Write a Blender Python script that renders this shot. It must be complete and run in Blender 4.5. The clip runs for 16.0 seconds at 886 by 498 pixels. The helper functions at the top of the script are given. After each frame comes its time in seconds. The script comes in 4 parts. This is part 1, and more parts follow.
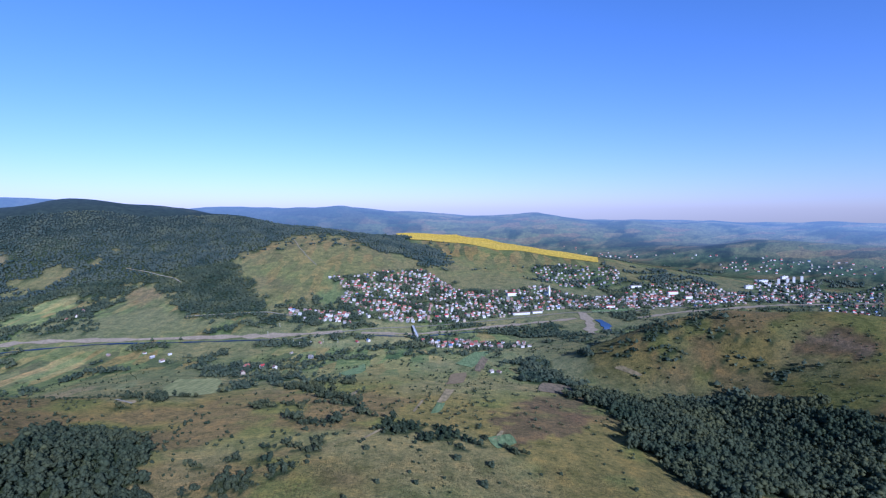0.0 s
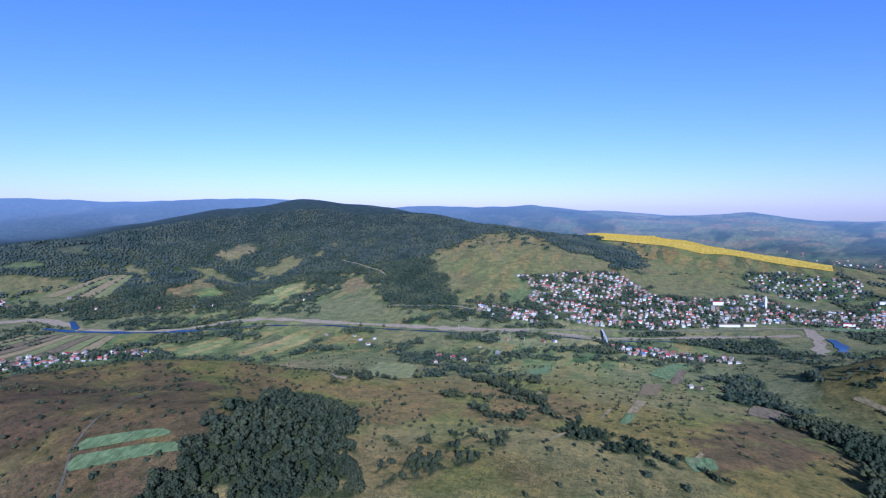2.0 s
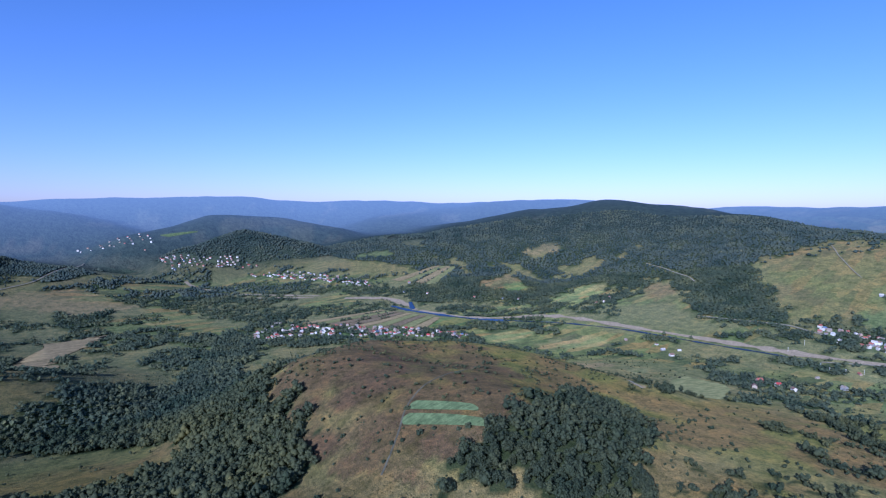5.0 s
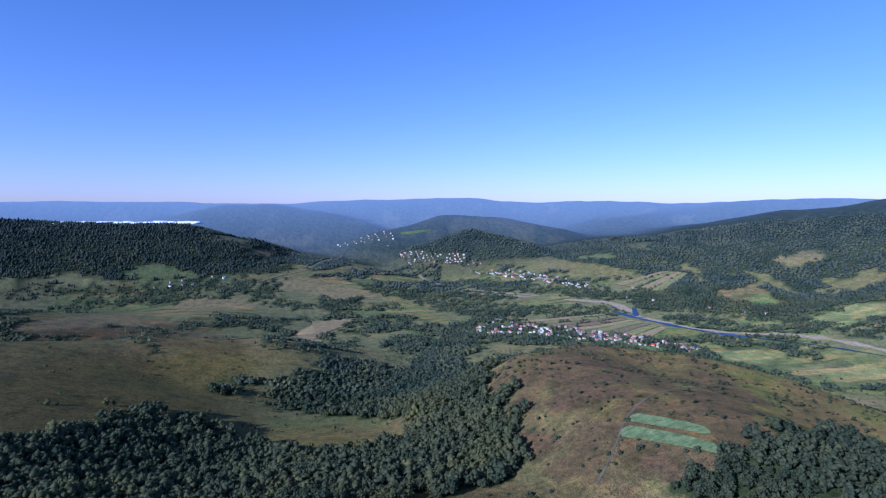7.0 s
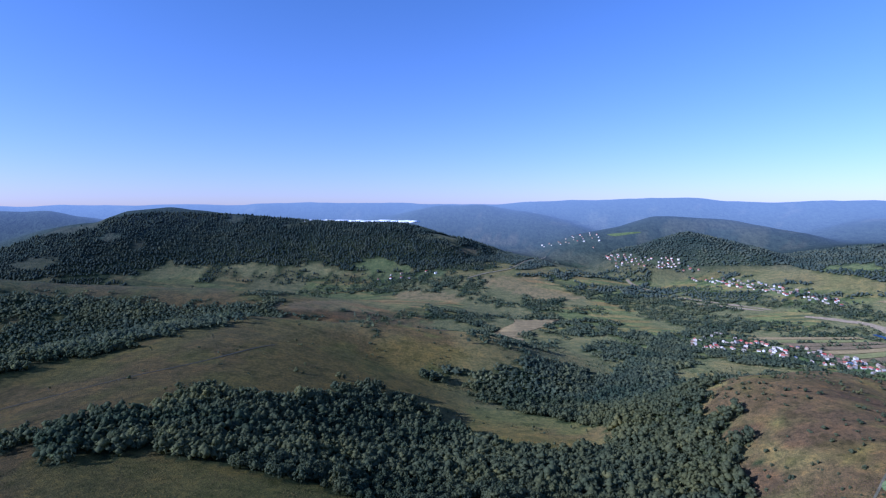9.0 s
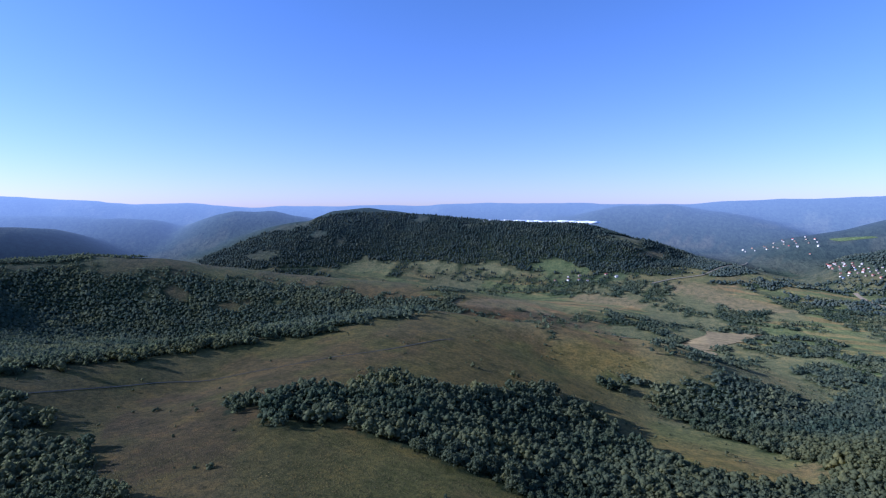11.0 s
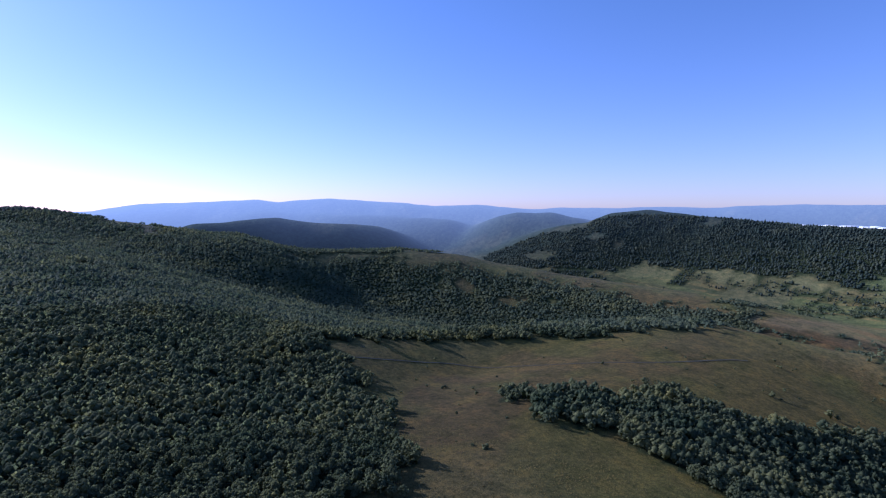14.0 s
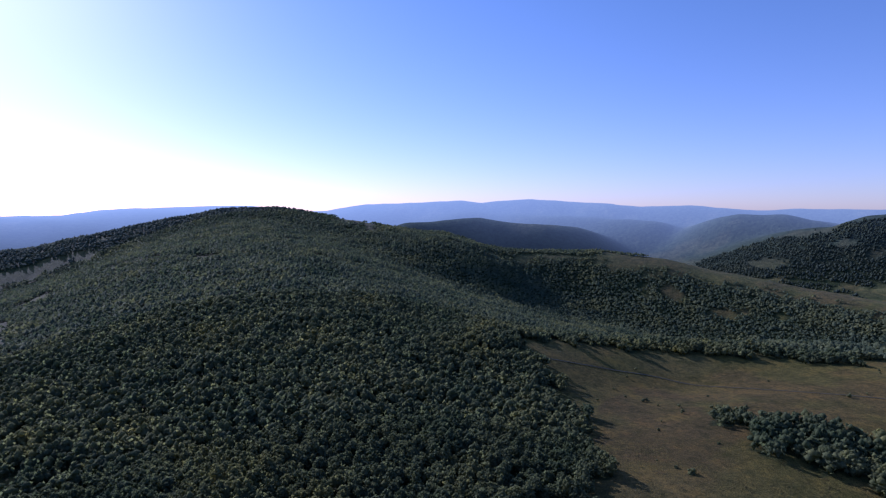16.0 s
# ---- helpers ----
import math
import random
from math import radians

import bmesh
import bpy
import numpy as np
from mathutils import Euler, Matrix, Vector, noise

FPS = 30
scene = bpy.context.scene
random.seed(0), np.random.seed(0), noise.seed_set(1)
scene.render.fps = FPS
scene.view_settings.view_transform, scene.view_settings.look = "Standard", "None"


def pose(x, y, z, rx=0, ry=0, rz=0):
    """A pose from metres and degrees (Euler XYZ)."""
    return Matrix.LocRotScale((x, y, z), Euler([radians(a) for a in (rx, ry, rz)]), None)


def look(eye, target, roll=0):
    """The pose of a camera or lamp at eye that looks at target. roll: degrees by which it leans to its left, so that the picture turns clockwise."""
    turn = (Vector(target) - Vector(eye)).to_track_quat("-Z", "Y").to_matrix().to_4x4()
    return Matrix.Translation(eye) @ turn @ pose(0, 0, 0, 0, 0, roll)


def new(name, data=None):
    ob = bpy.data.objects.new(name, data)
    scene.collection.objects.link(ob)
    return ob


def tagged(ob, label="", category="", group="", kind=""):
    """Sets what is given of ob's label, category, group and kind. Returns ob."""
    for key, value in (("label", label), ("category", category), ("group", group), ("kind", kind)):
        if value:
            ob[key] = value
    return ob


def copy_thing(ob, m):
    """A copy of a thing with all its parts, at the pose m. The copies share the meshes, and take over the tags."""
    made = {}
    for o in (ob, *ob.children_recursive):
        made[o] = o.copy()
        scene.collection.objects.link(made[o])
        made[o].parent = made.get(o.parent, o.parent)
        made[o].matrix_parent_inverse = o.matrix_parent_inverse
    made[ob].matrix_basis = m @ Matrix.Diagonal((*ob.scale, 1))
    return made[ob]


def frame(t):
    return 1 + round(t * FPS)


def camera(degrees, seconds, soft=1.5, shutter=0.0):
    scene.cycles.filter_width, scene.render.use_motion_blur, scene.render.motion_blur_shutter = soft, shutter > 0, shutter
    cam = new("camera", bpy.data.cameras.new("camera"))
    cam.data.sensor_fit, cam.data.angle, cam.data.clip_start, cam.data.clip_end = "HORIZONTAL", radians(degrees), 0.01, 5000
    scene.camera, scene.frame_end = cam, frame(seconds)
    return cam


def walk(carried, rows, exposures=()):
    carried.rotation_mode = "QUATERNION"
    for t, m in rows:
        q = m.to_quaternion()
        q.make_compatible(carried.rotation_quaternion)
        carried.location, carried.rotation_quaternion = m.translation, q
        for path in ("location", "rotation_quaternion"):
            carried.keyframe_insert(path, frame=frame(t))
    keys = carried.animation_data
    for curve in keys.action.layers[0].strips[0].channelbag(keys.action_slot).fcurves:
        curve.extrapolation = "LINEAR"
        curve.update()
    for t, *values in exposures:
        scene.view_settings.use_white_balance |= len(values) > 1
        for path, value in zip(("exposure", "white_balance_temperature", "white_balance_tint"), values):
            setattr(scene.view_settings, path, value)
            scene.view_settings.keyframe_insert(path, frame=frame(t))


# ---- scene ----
cam = camera(78.7, 16.0, soft=1.2)
EYE = 217.0
# seconds, yaw, pitch, roll: a drone that hovers and turns on the spot
PATH = [
    (0.0, 0.0, -4.33, -0.15), (0.5, 4.47, -4.37, -0.15), (1.0, 9.33, -4.41, -0.14), (1.5, 14.57, -4.44, -0.17),
    (2.0, 19.9, -4.46, -0.15), (2.5, 24.92, -4.45, -0.16), (3.0, 29.54, -4.45, -0.15), (3.5, 34.51, -4.46, -0.16),
    (4.0, 39.84, -4.47, -0.14), (6.5, 68.74, -4.45, -0.06), (7.0, 74.36, -4.43, -0.02), (7.5, 79.93, -4.41, 0.02),
    (8.0, 85.35, -4.4, 0.02), (8.5, 90.66, -4.4, 0.0), (9.0, 95.79, -4.39, -0.05), (9.5, 100.59, -4.37, -0.06),
    (12.0, 123.48, -4.33, 0.05), (12.5, 128.0, -4.3, 0.0), (13.0, 132.86, -4.27, -0.05), (13.5, 138.06, -4.24, -0.12),
    (14.0, 143.26, -4.22, -0.19), (14.5, 148.36, -4.21, -0.23), (15.0, 153.51, -4.2, -0.27), (15.5, 158.74, -4.23, -0.32),
    (16.0, 164.15, -4.26, -0.36),
]
# seconds, stops, white balance: the picture warms towards the sun
EXPOSURES = [(0.0, 0.04, 4420, 23), (4.0, 0.04, 4420, 23), (7.0, 0.12, 4460, 24), (9.5, 0.28, 4560, 24), (12.5, 0.45, 4760, 25), (14.0, 0.32, 4900, 27), (16.0, 0.12, 5040, 29)]
walk(cam, [(t, pose(0, 0, EYE, 90 + pitch, roll, yaw)) for t, yaw, pitch, roll in PATH], EXPOSURES)

# ---- morning sun and clear sky ----
SUN_AZ, SUN_EL = 207.0, 25.0
sun = new("sun", bpy.data.lights.new("sun", "SUN"))
sun.data.energy, sun.data.angle, sun.data.color = 5.0, radians(0.5), (1.0, 0.93, 0.82)
a, e = radians(SUN_AZ), radians(SUN_EL)
SUN_WAY = Vector((-math.sin(a) * math.cos(e), math.cos(a) * math.cos(e), math.sin(e)))
sun.matrix_world = look(SUN_WAY * 100, (0, 0, 0))
world = bpy.data.worlds.new("sky")
scene.world = world
world.use_nodes = True
sky = world.node_tree.nodes.new("ShaderNodeTexSky")
sky.sky_type, sky.sun_disc = "NISHITA", False
sky.sun_elevation, sky.sun_rotation = radians(SUN_EL), radians(-SUN_AZ)
sky.air_density, sky.dust_density, sky.ozone_density, sky.altitude = 1.0, 0.5, 3.0, 600
world.node_tree.nodes["Background"].inputs["Strength"].default_value = 0.12
compass = world.node_tree.nodes.new("ShaderNodeTexCoord")
split = world.node_tree.nodes.new("ShaderNodeSeparateXYZ")
air = world.node_tree.nodes.new("ShaderNodeValToRGB")
air.color_ramp.elements.new(0.5)
for el, (at, colour) in zip(air.color_ramp.elements, ((0.0, (0.93, 0.83, 1.02)), (0.13, (0.94, 0.85, 1.0)), (0.45, (0.87, 0.89, 0.98)))):
    el.position, el.color = at, (*colour, 1)
world.node_tree.links.new(compass.outputs["Generated"], split.inputs[0])
world.node_tree.links.new(split.outputs["Z"], air.inputs[0])
tint = world.node_tree.nodes.new("ShaderNodeMix")
tint.data_type, tint.blend_type = "RGBA", "MULTIPLY"
tint.inputs[0].default_value = 1.0
world.node_tree.links.new(air.outputs[0], tint.inputs[7])
world.node_tree.links.new(sky.outputs[0], tint.inputs[6])
world.node_tree.links.new(tint.outputs[2], world.node_tree.nodes["Background"].inputs["Color"])

# ---- materials ----
def material(name, rough=0.9, spec=0.2):
    mat = bpy.data.materials.new(name)
    mat.use_nodes = True
    nt = mat.node_tree
    bsdf = nt.nodes["Principled BSDF"]
    bsdf.inputs["Roughness"].default_value = rough
    bsdf.inputs["Specular IOR Level"].default_value = spec
    return mat, nt, bsdf


def node(nt, kind, **values):
    n = nt.nodes.new(kind)
    for key, value in values.items():
        n.inputs[key].default_value = value
    return n


def ramp(nt, source, stops, hard=False):
    r = nt.nodes.new("ShaderNodeValToRGB")
    r.color_ramp.interpolation = "CONSTANT" if hard else "LINEAR"
    while len(r.color_ramp.elements) < len(stops):
        r.color_ramp.elements.new(0.5)
    for el, (at, c) in zip(r.color_ramp.elements, stops):
        el.position, el.color = at, (*c, 1)
    nt.links.new(source, r.inputs[0])
    return r.outputs[0]


def mix(nt, a, b, factor, how="MIX"):
    m = nt.nodes.new("ShaderNodeMix")
    m.data_type, m.blend_type = "RGBA", how
    for socket, value in ((m.inputs[0], factor), (m.inputs[6], a), (m.inputs[7], b)):
        if isinstance(value, (int, float)):
            socket.default_value = value
        elif isinstance(value, tuple):
            socket.default_value = (*value, 1)
        else:
            nt.links.new(value, socket)
    return m.outputs[2]


def noise_of(nt, size, detail=3.0, rough=0.6, stretch=None):
    pos = nt.nodes.new("ShaderNodeNewGeometry").outputs["Position"]
    if stretch:
        mp = node(nt, "ShaderNodeMapping", Scale=stretch[:3], Rotation=(0, 0, radians(stretch[3])))
        nt.links.new(pos, mp.inputs[0])
        pos = mp.outputs[0]
    n = node(nt, "ShaderNodeTexNoise", Scale=1 / size, Detail=detail, Roughness=rough)
    nt.links.new(pos, n.inputs["Vector"])
    return n.outputs["Fac"]


def bump(nt, bsdf, source, strength, distance):
    b = node(nt, "ShaderNodeBump", Strength=strength, Distance=distance)
    nt.links.new(source, b.inputs["Height"])
    nt.links.new(b.outputs[0], bsdf.inputs["Normal"])


def parcels(nt, wide, long):
    """Narrow fields side by side, each with a tint of its own."""
    cells = node(nt, "ShaderNodeTexVoronoi", Scale=1.0, Randomness=0.8)
    plan = node(nt, "ShaderNodeMapping", Scale=(1 / wide, 1 / long, 0.0), Rotation=(0, 0, radians(-22)))
    nt.links.new(nt.nodes.new("ShaderNodeNewGeometry").outputs["Position"], plan.inputs[0])
    nt.links.new(plan.outputs[0], cells.inputs["Vector"])
    pick = nt.nodes.new("ShaderNodeSeparateColor")
    nt.links.new(cells.outputs["Color"], pick.inputs[0])
    return ramp(nt, pick.outputs[0], [(0.0, (0.8, 0.95, 0.8)), (0.2, (1.35, 1.2, 1.0)), (0.36, (0.9, 1.0, 0.85)), (0.52, (1.25, 1.02, 0.85)), (0.64, (1.0, 1.12, 0.9)), (0.84, (0.62, 0.72, 0.68))], True)


def ground_material():
    """Meadow, heath and farmland: land cover in the colour attribute, tussocks and tufts by noise."""
    mat, nt, bsdf = material("meadow", 0.95, 0.1)
    cover, tilled = nt.nodes.new("ShaderNodeAttribute"), nt.nodes.new("ShaderNodeAttribute")
    cover.attribute_name, tilled.attribute_name = "cover", "tilled"
    patches = ramp(nt, noise_of(nt, 26, 5, 0.65), [(0.33, (0.62, 0.68, 0.58)), (0.5, (1, 1, 1)), (0.67, (1.35, 1.2, 1.05))])
    clumpy = ramp(nt, noise_of(nt, 5.5, 5, 0.75), [(0.33, (0.5, 0.56, 0.5)), (0.5, (1, 1, 1)), (0.66, (1.38, 1.3, 1.15))])
    tufts = ramp(nt, noise_of(nt, 1.2, 5, 0.8), [(0.32, (0.34, 0.4, 0.37)), (0.48, (0.95, 0.95, 0.95)), (0.66, (1.5, 1.42, 1.25))])
    col = mix(nt, cover.outputs["Color"], patches, 1.0, "MULTIPLY")
    col = mix(nt, col, clumpy, 1.0, "MULTIPLY")
    col = mix(nt, col, tufts, 1.0, "MULTIPLY")
    strips = ramp(nt, noise_of(nt, 9, 3, 0.6, (1, 0.05, 1, 24)), [(0.36, (0.72, 0.76, 0.72)), (0.5, (1, 1, 1)), (0.64, (1.3, 1.24, 1.15))])
    col = mix(nt, col, strips, 0.3, "MULTIPLY")
    col = mix(nt, col, mix(nt, (1, 1, 1), parcels(nt, 34, 130), tilled.outputs["Fac"]), 1.0, "MULTIPLY")
    nt.links.new(col, bsdf.inputs["Base Color"])
    bump(nt, bsdf, noise_of(nt, 2.2, 5, 0.85), 1.0, 1.5)
    bsdf.inputs["Diffuse Roughness"].default_value = 1.0
    return mat


def leaf_material(name, dark, mid, light, grain=0.7, lets_through=0.42):
    mat, nt, bsdf = material(name, 0.8, 0.03)
    tone = nt.nodes.new("ShaderNodeAttribute")
    tone.attribute_name = "tone"
    picks = (tone.outputs["Fac"], nt.nodes.new("ShaderNodeNewGeometry").outputs["Random Per Island"], nt.nodes.new("ShaderNodeObjectInfo").outputs["Random"])
    value = None
    for source, share in zip(picks, (0.62, 0.26, 0.12)):
        m = nt.nodes.new("ShaderNodeMath")
        m.operation = "MULTIPLY_ADD"
        nt.links.new(source, m.inputs[0])
        m.inputs[1].default_value, m.inputs[2].default_value = share, 0.0
        if value:
            nt.links.new(value, m.inputs[2])
        value = m.outputs[0]
    own = ramp(nt, value, [(0.12, dark), (0.5, mid), (0.72, mid), (0.9, light)])
    stands = ramp(nt, noise_of(nt, 110, 4, 0.6), [(0.33, (0.6, 0.7, 0.72)), (0.5, (1, 1, 1)), (0.67, (1.4, 1.25, 1.0))])
    fleck = ramp(nt, noise_of(nt, grain, 3, 0.8), [(0.36, (0.55, 0.57, 0.6)), (0.5, (0.98, 0.98, 0.98)), (0.66, (1.3, 1.27, 1.12))])
    col = mix(nt, own, stands, 1.0, "MULTIPLY")
    col = mix(nt, col, fleck, 1.0, "MULTIPLY")
    nt.links.new(col, bsdf.inputs["Base Color"])
    bump(nt, bsdf, noise_of(nt, grain, 3, 0.8), 0.7, grain)
    through_leaf, both = nt.nodes.new("ShaderNodeBsdfTranslucent"), nt.nodes.new("ShaderNodeMixShader")
    nt.links.new(mix(nt, col, (1.9, 1.9, 1.6), 1.0, "MULTIPLY"), through_leaf.inputs["Color"])
    both.inputs[0].default_value = lets_through
    nt.links.new(bsdf.outputs[0], both.inputs[1])
    nt.links.new(through_leaf.outputs[0], both.inputs[2])
    nt.links.new(both.outputs[0], nt.nodes["Material Output"].inputs["Surface"])
    return mat


def haze_glow_material():
    """Distant hills, with haze put in as a blue glow that grows with distance."""
    mat, nt, bsdf = material("hazy_distant_hills", 1.0, 0.0)
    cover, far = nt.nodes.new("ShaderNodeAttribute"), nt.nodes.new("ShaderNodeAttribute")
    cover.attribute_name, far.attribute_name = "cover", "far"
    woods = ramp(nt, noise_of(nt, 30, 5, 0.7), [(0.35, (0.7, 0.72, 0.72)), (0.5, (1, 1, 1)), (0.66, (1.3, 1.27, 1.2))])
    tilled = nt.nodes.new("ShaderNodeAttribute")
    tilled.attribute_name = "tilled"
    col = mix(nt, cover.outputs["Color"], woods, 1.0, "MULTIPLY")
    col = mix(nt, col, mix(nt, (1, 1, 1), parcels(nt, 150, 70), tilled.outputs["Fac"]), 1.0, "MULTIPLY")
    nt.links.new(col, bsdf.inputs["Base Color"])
    # emission stands in for lit haze; the ground itself gives no light
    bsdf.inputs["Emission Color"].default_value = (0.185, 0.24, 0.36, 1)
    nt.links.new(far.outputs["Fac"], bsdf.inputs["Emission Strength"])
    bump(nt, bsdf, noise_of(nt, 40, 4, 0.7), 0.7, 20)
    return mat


def crop_material(name, colour, row=0.0, angle=0.0):
    mat, nt, bsdf = material(name, 0.95, 0.1)
    base = ramp(nt, noise_of(nt, 9, 4, 0.65), [(0.3, tuple(c * 0.72 for c in colour)), (0.7, tuple(min(1, c * 1.28) for c in colour))])
    fine = ramp(nt, noise_of(nt, 1.6, 3, 0.7), [(0.3, (0.7, 0.72, 0.7)), (0.65, (1.2, 1.2, 1.15))])
    col = mix(nt, base, fine, 1.0, "MULTIPLY")
    if row:
        lines = ramp(nt, noise_of(nt, row, 2, 0.5, (1, 0.03, 1, angle)), [(0.4, (0.75, 0.78, 0.75)), (0.6, (1.15, 1.12, 1.1))])
        col = mix(nt, col, lines, 1.0, "MULTIPLY")
    bsdf.inputs["Diffuse Roughness"].default_value = 1.0
    nt.links.new(col, bsdf.inputs["Base Color"])
    bump(nt, bsdf, noise_of(nt, 1.6, 3, 0.7), 0.5, 0.4)
    return mat


def random_paint(name, stops, islands=False, rough=0.8):
    mat, nt, bsdf = material(name, rough, 0.3)
    source = nt.nodes.new("ShaderNodeNewGeometry").outputs["Random Per Island"] if islands else nt.nodes.new("ShaderNodeObjectInfo").outputs["Random"]
    col = ramp(nt, source, stops, True)
    dirt = ramp(nt, noise_of(nt, 1.5, 3), [(0.3, (0.8, 0.79, 0.77)), (0.65, (1.05, 1.05, 1.05))])
    nt.links.new(mix(nt, col, dirt, 1.0, "MULTIPLY"), bsdf.inputs["Base Color"])
    return mat


TUSSOCK = leaf_material("tussock_grass", (0.085, 0.068, 0.03), (0.138, 0.112, 0.042), (0.215, 0.172, 0.066), 0.5, 0.25)
GRASS = ground_material()
LEAVES = leaf_material("leaves", (0.07, 0.088, 0.053), (0.116, 0.13, 0.069), (0.175, 0.176, 0.08))
# valley and far leaves turn bluer: haze put into the leaf colour
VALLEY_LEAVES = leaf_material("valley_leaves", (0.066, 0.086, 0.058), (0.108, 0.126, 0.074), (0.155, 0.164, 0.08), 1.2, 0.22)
HAZY_LEAVES = leaf_material("hazy_leaves", (0.068, 0.09, 0.074), (0.102, 0.122, 0.092), (0.138, 0.148, 0.094), 2.2, 0.2)
CONIFERS = leaf_material("conifer_needles", (0.04, 0.056, 0.046), (0.062, 0.078, 0.06), (0.085, 0.098, 0.064), 2.0, 0.2)
HAZY_HILLS = haze_glow_material()
BARK, _nt, _b = material("bark", 0.95, 0.1)
_nt.links.new(ramp(_nt, noise_of(_nt, 0.4, 4), [(0.3, (0.05, 0.04, 0.03)), (0.7, (0.13, 0.11, 0.09))]), _b.inputs["Base Color"])
CROPS = {
    "green": crop_material("green_crop", (0.115, 0.145, 0.06), 3, 20),
    "grass": crop_material("mown_grass", (0.155, 0.15, 0.06), 6, 60),
    "tan": crop_material("stubble", (0.205, 0.155, 0.078), 4, 35),
    "brown": crop_material("dry_heath", (0.15, 0.108, 0.056)),
    "ploughed": crop_material("ploughed_soil", (0.14, 0.105, 0.062), 3, 10),
    "yellow": crop_material("sunflower", (0.42, 0.28, 0.035), 5, 40),
    "gravel": crop_material("gravel", (0.225, 0.175, 0.115)),
    "road": crop_material("pale_road", (0.19, 0.165, 0.125)),
    "track": crop_material("worn_track", (0.1, 0.09, 0.06)),
}
WATER, _nt, _b = material("river_water", 0.12, 0.5)
_b.inputs["Base Color"].default_value = (0.012, 0.022, 0.035, 1)
bump(_nt, _b, noise_of(_nt, 1.2, 3), 0.15, 0.1)
WALL_STOPS = [(0.0, (0.7, 0.63, 0.53)), (0.26, (0.44, 0.35, 0.25)), (0.46, (0.76, 0.72, 0.63)), (0.66, (0.4, 0.27, 0.2)), (0.82, (0.36, 0.34, 0.31))]
ROOF_STOPS = [(0.0, (0.33, 0.27, 0.21)), (0.22, (0.42, 0.14, 0.09)), (0.5, (0.56, 0.5, 0.42)), (0.66, (0.24, 0.15, 0.1)), (0.86, (0.45, 0.07, 0.06)), (0.96, (0.14, 0.2, 0.3))]
WALLS, ROOFS = random_paint("render", WALL_STOPS), random_paint("roofing", ROOF_STOPS)
WALLS_ALL, ROOFS_ALL = random_paint("far_render", WALL_STOPS, True), random_paint("far_roofing", ROOF_STOPS, True)
BRICK = random_paint("chimney_brick", [(0, (0.3, 0.14, 0.1)), (0.6, (0.24, 0.13, 0.1))])
PANEL = random_paint("concrete_panel", [(0, (0.76, 0.71, 0.62)), (0.5, (0.7, 0.65, 0.56))])
GLASS, _nt, _b = material("window_glass", 0.15, 0.5)
_nt.links.new(ramp(_nt, noise_of(_nt, 2.0, 2), [(0.4, (0.03, 0.04, 0.05)), (0.6, (0.06, 0.07, 0.09))]), _b.inputs["Base Color"])
MIST, _nt, _b = material("mist", 1.0, 0.0)
_nt.links.new(ramp(_nt, noise_of(_nt, 60, 3), [(0.3, (0.8, 0.82, 0.85)), (0.7, (0.9, 0.9, 0.92))]), _b.inputs["Base Color"])


# ---- the lie of the land: ridges over a valley floor ----
FLOOR = -195.0


def hash2(i, j, seed):
    """Random values 0 to 1 for whole-number cells."""
    v = np.sin(i * 127.1 + j * 311.7 + seed * 74.7) * 43758.5453
    return v - np.floor(v)


def vnoise(x, y, size, seed=0):
    """Smooth noise 0 to 1 with cells of the given size in metres."""
    x, y = np.asarray(x, float) / size, np.asarray(y, float) / size
    i, j = np.floor(x), np.floor(y)
    u, v = x - i, y - j
    u, v = u * u * (3 - 2 * u), v * v * (3 - 2 * v)
    a, b = hash2(i, j, seed), hash2(i + 1, j, seed)
    c, d = hash2(i, j + 1, seed), hash2(i + 1, j + 1, seed)
    return (a + (b - a) * u) * (1 - v) + (c + (d - c) * u) * v


def fbm(x, y, size, seed=0, octaves=3):
    total, norm = 0.0, 0.0
    for k in range(octaves):
        total = total + vnoise(x, y, size / 2 ** k, seed + 17 * k) / 2 ** k
        norm += 1 / 2 ** k
    return total / norm


def smooth(lo, hi, v):
    s = np.clip((v - lo) / (hi - lo), 0, 1)
    return s * s * (3 - 2 * s)


def along(x, y, pts):
    """Distance from a polyline of (x, y, z) and the z of its nearest point."""
    best, total, weight = np.full(np.shape(x), 1e9), 0.0, 0.0
    for a, b in zip(pts[:-1], pts[1:]):
        dx, dy = b[0] - a[0], b[1] - a[1]
        s = np.clip(((x - a[0]) * dx + (y - a[1]) * dy) / (dx * dx + dy * dy), 0, 1)
        d = np.hypot(x - a[0] - s * dx, y - a[1] - s * dy)
        best = np.minimum(best, d)
        w = 1 / (d * d + 900) ** 2
        total, weight = total + w * (a[2] + s * (b[2] - a[2])), weight + w
    return best, total / weight


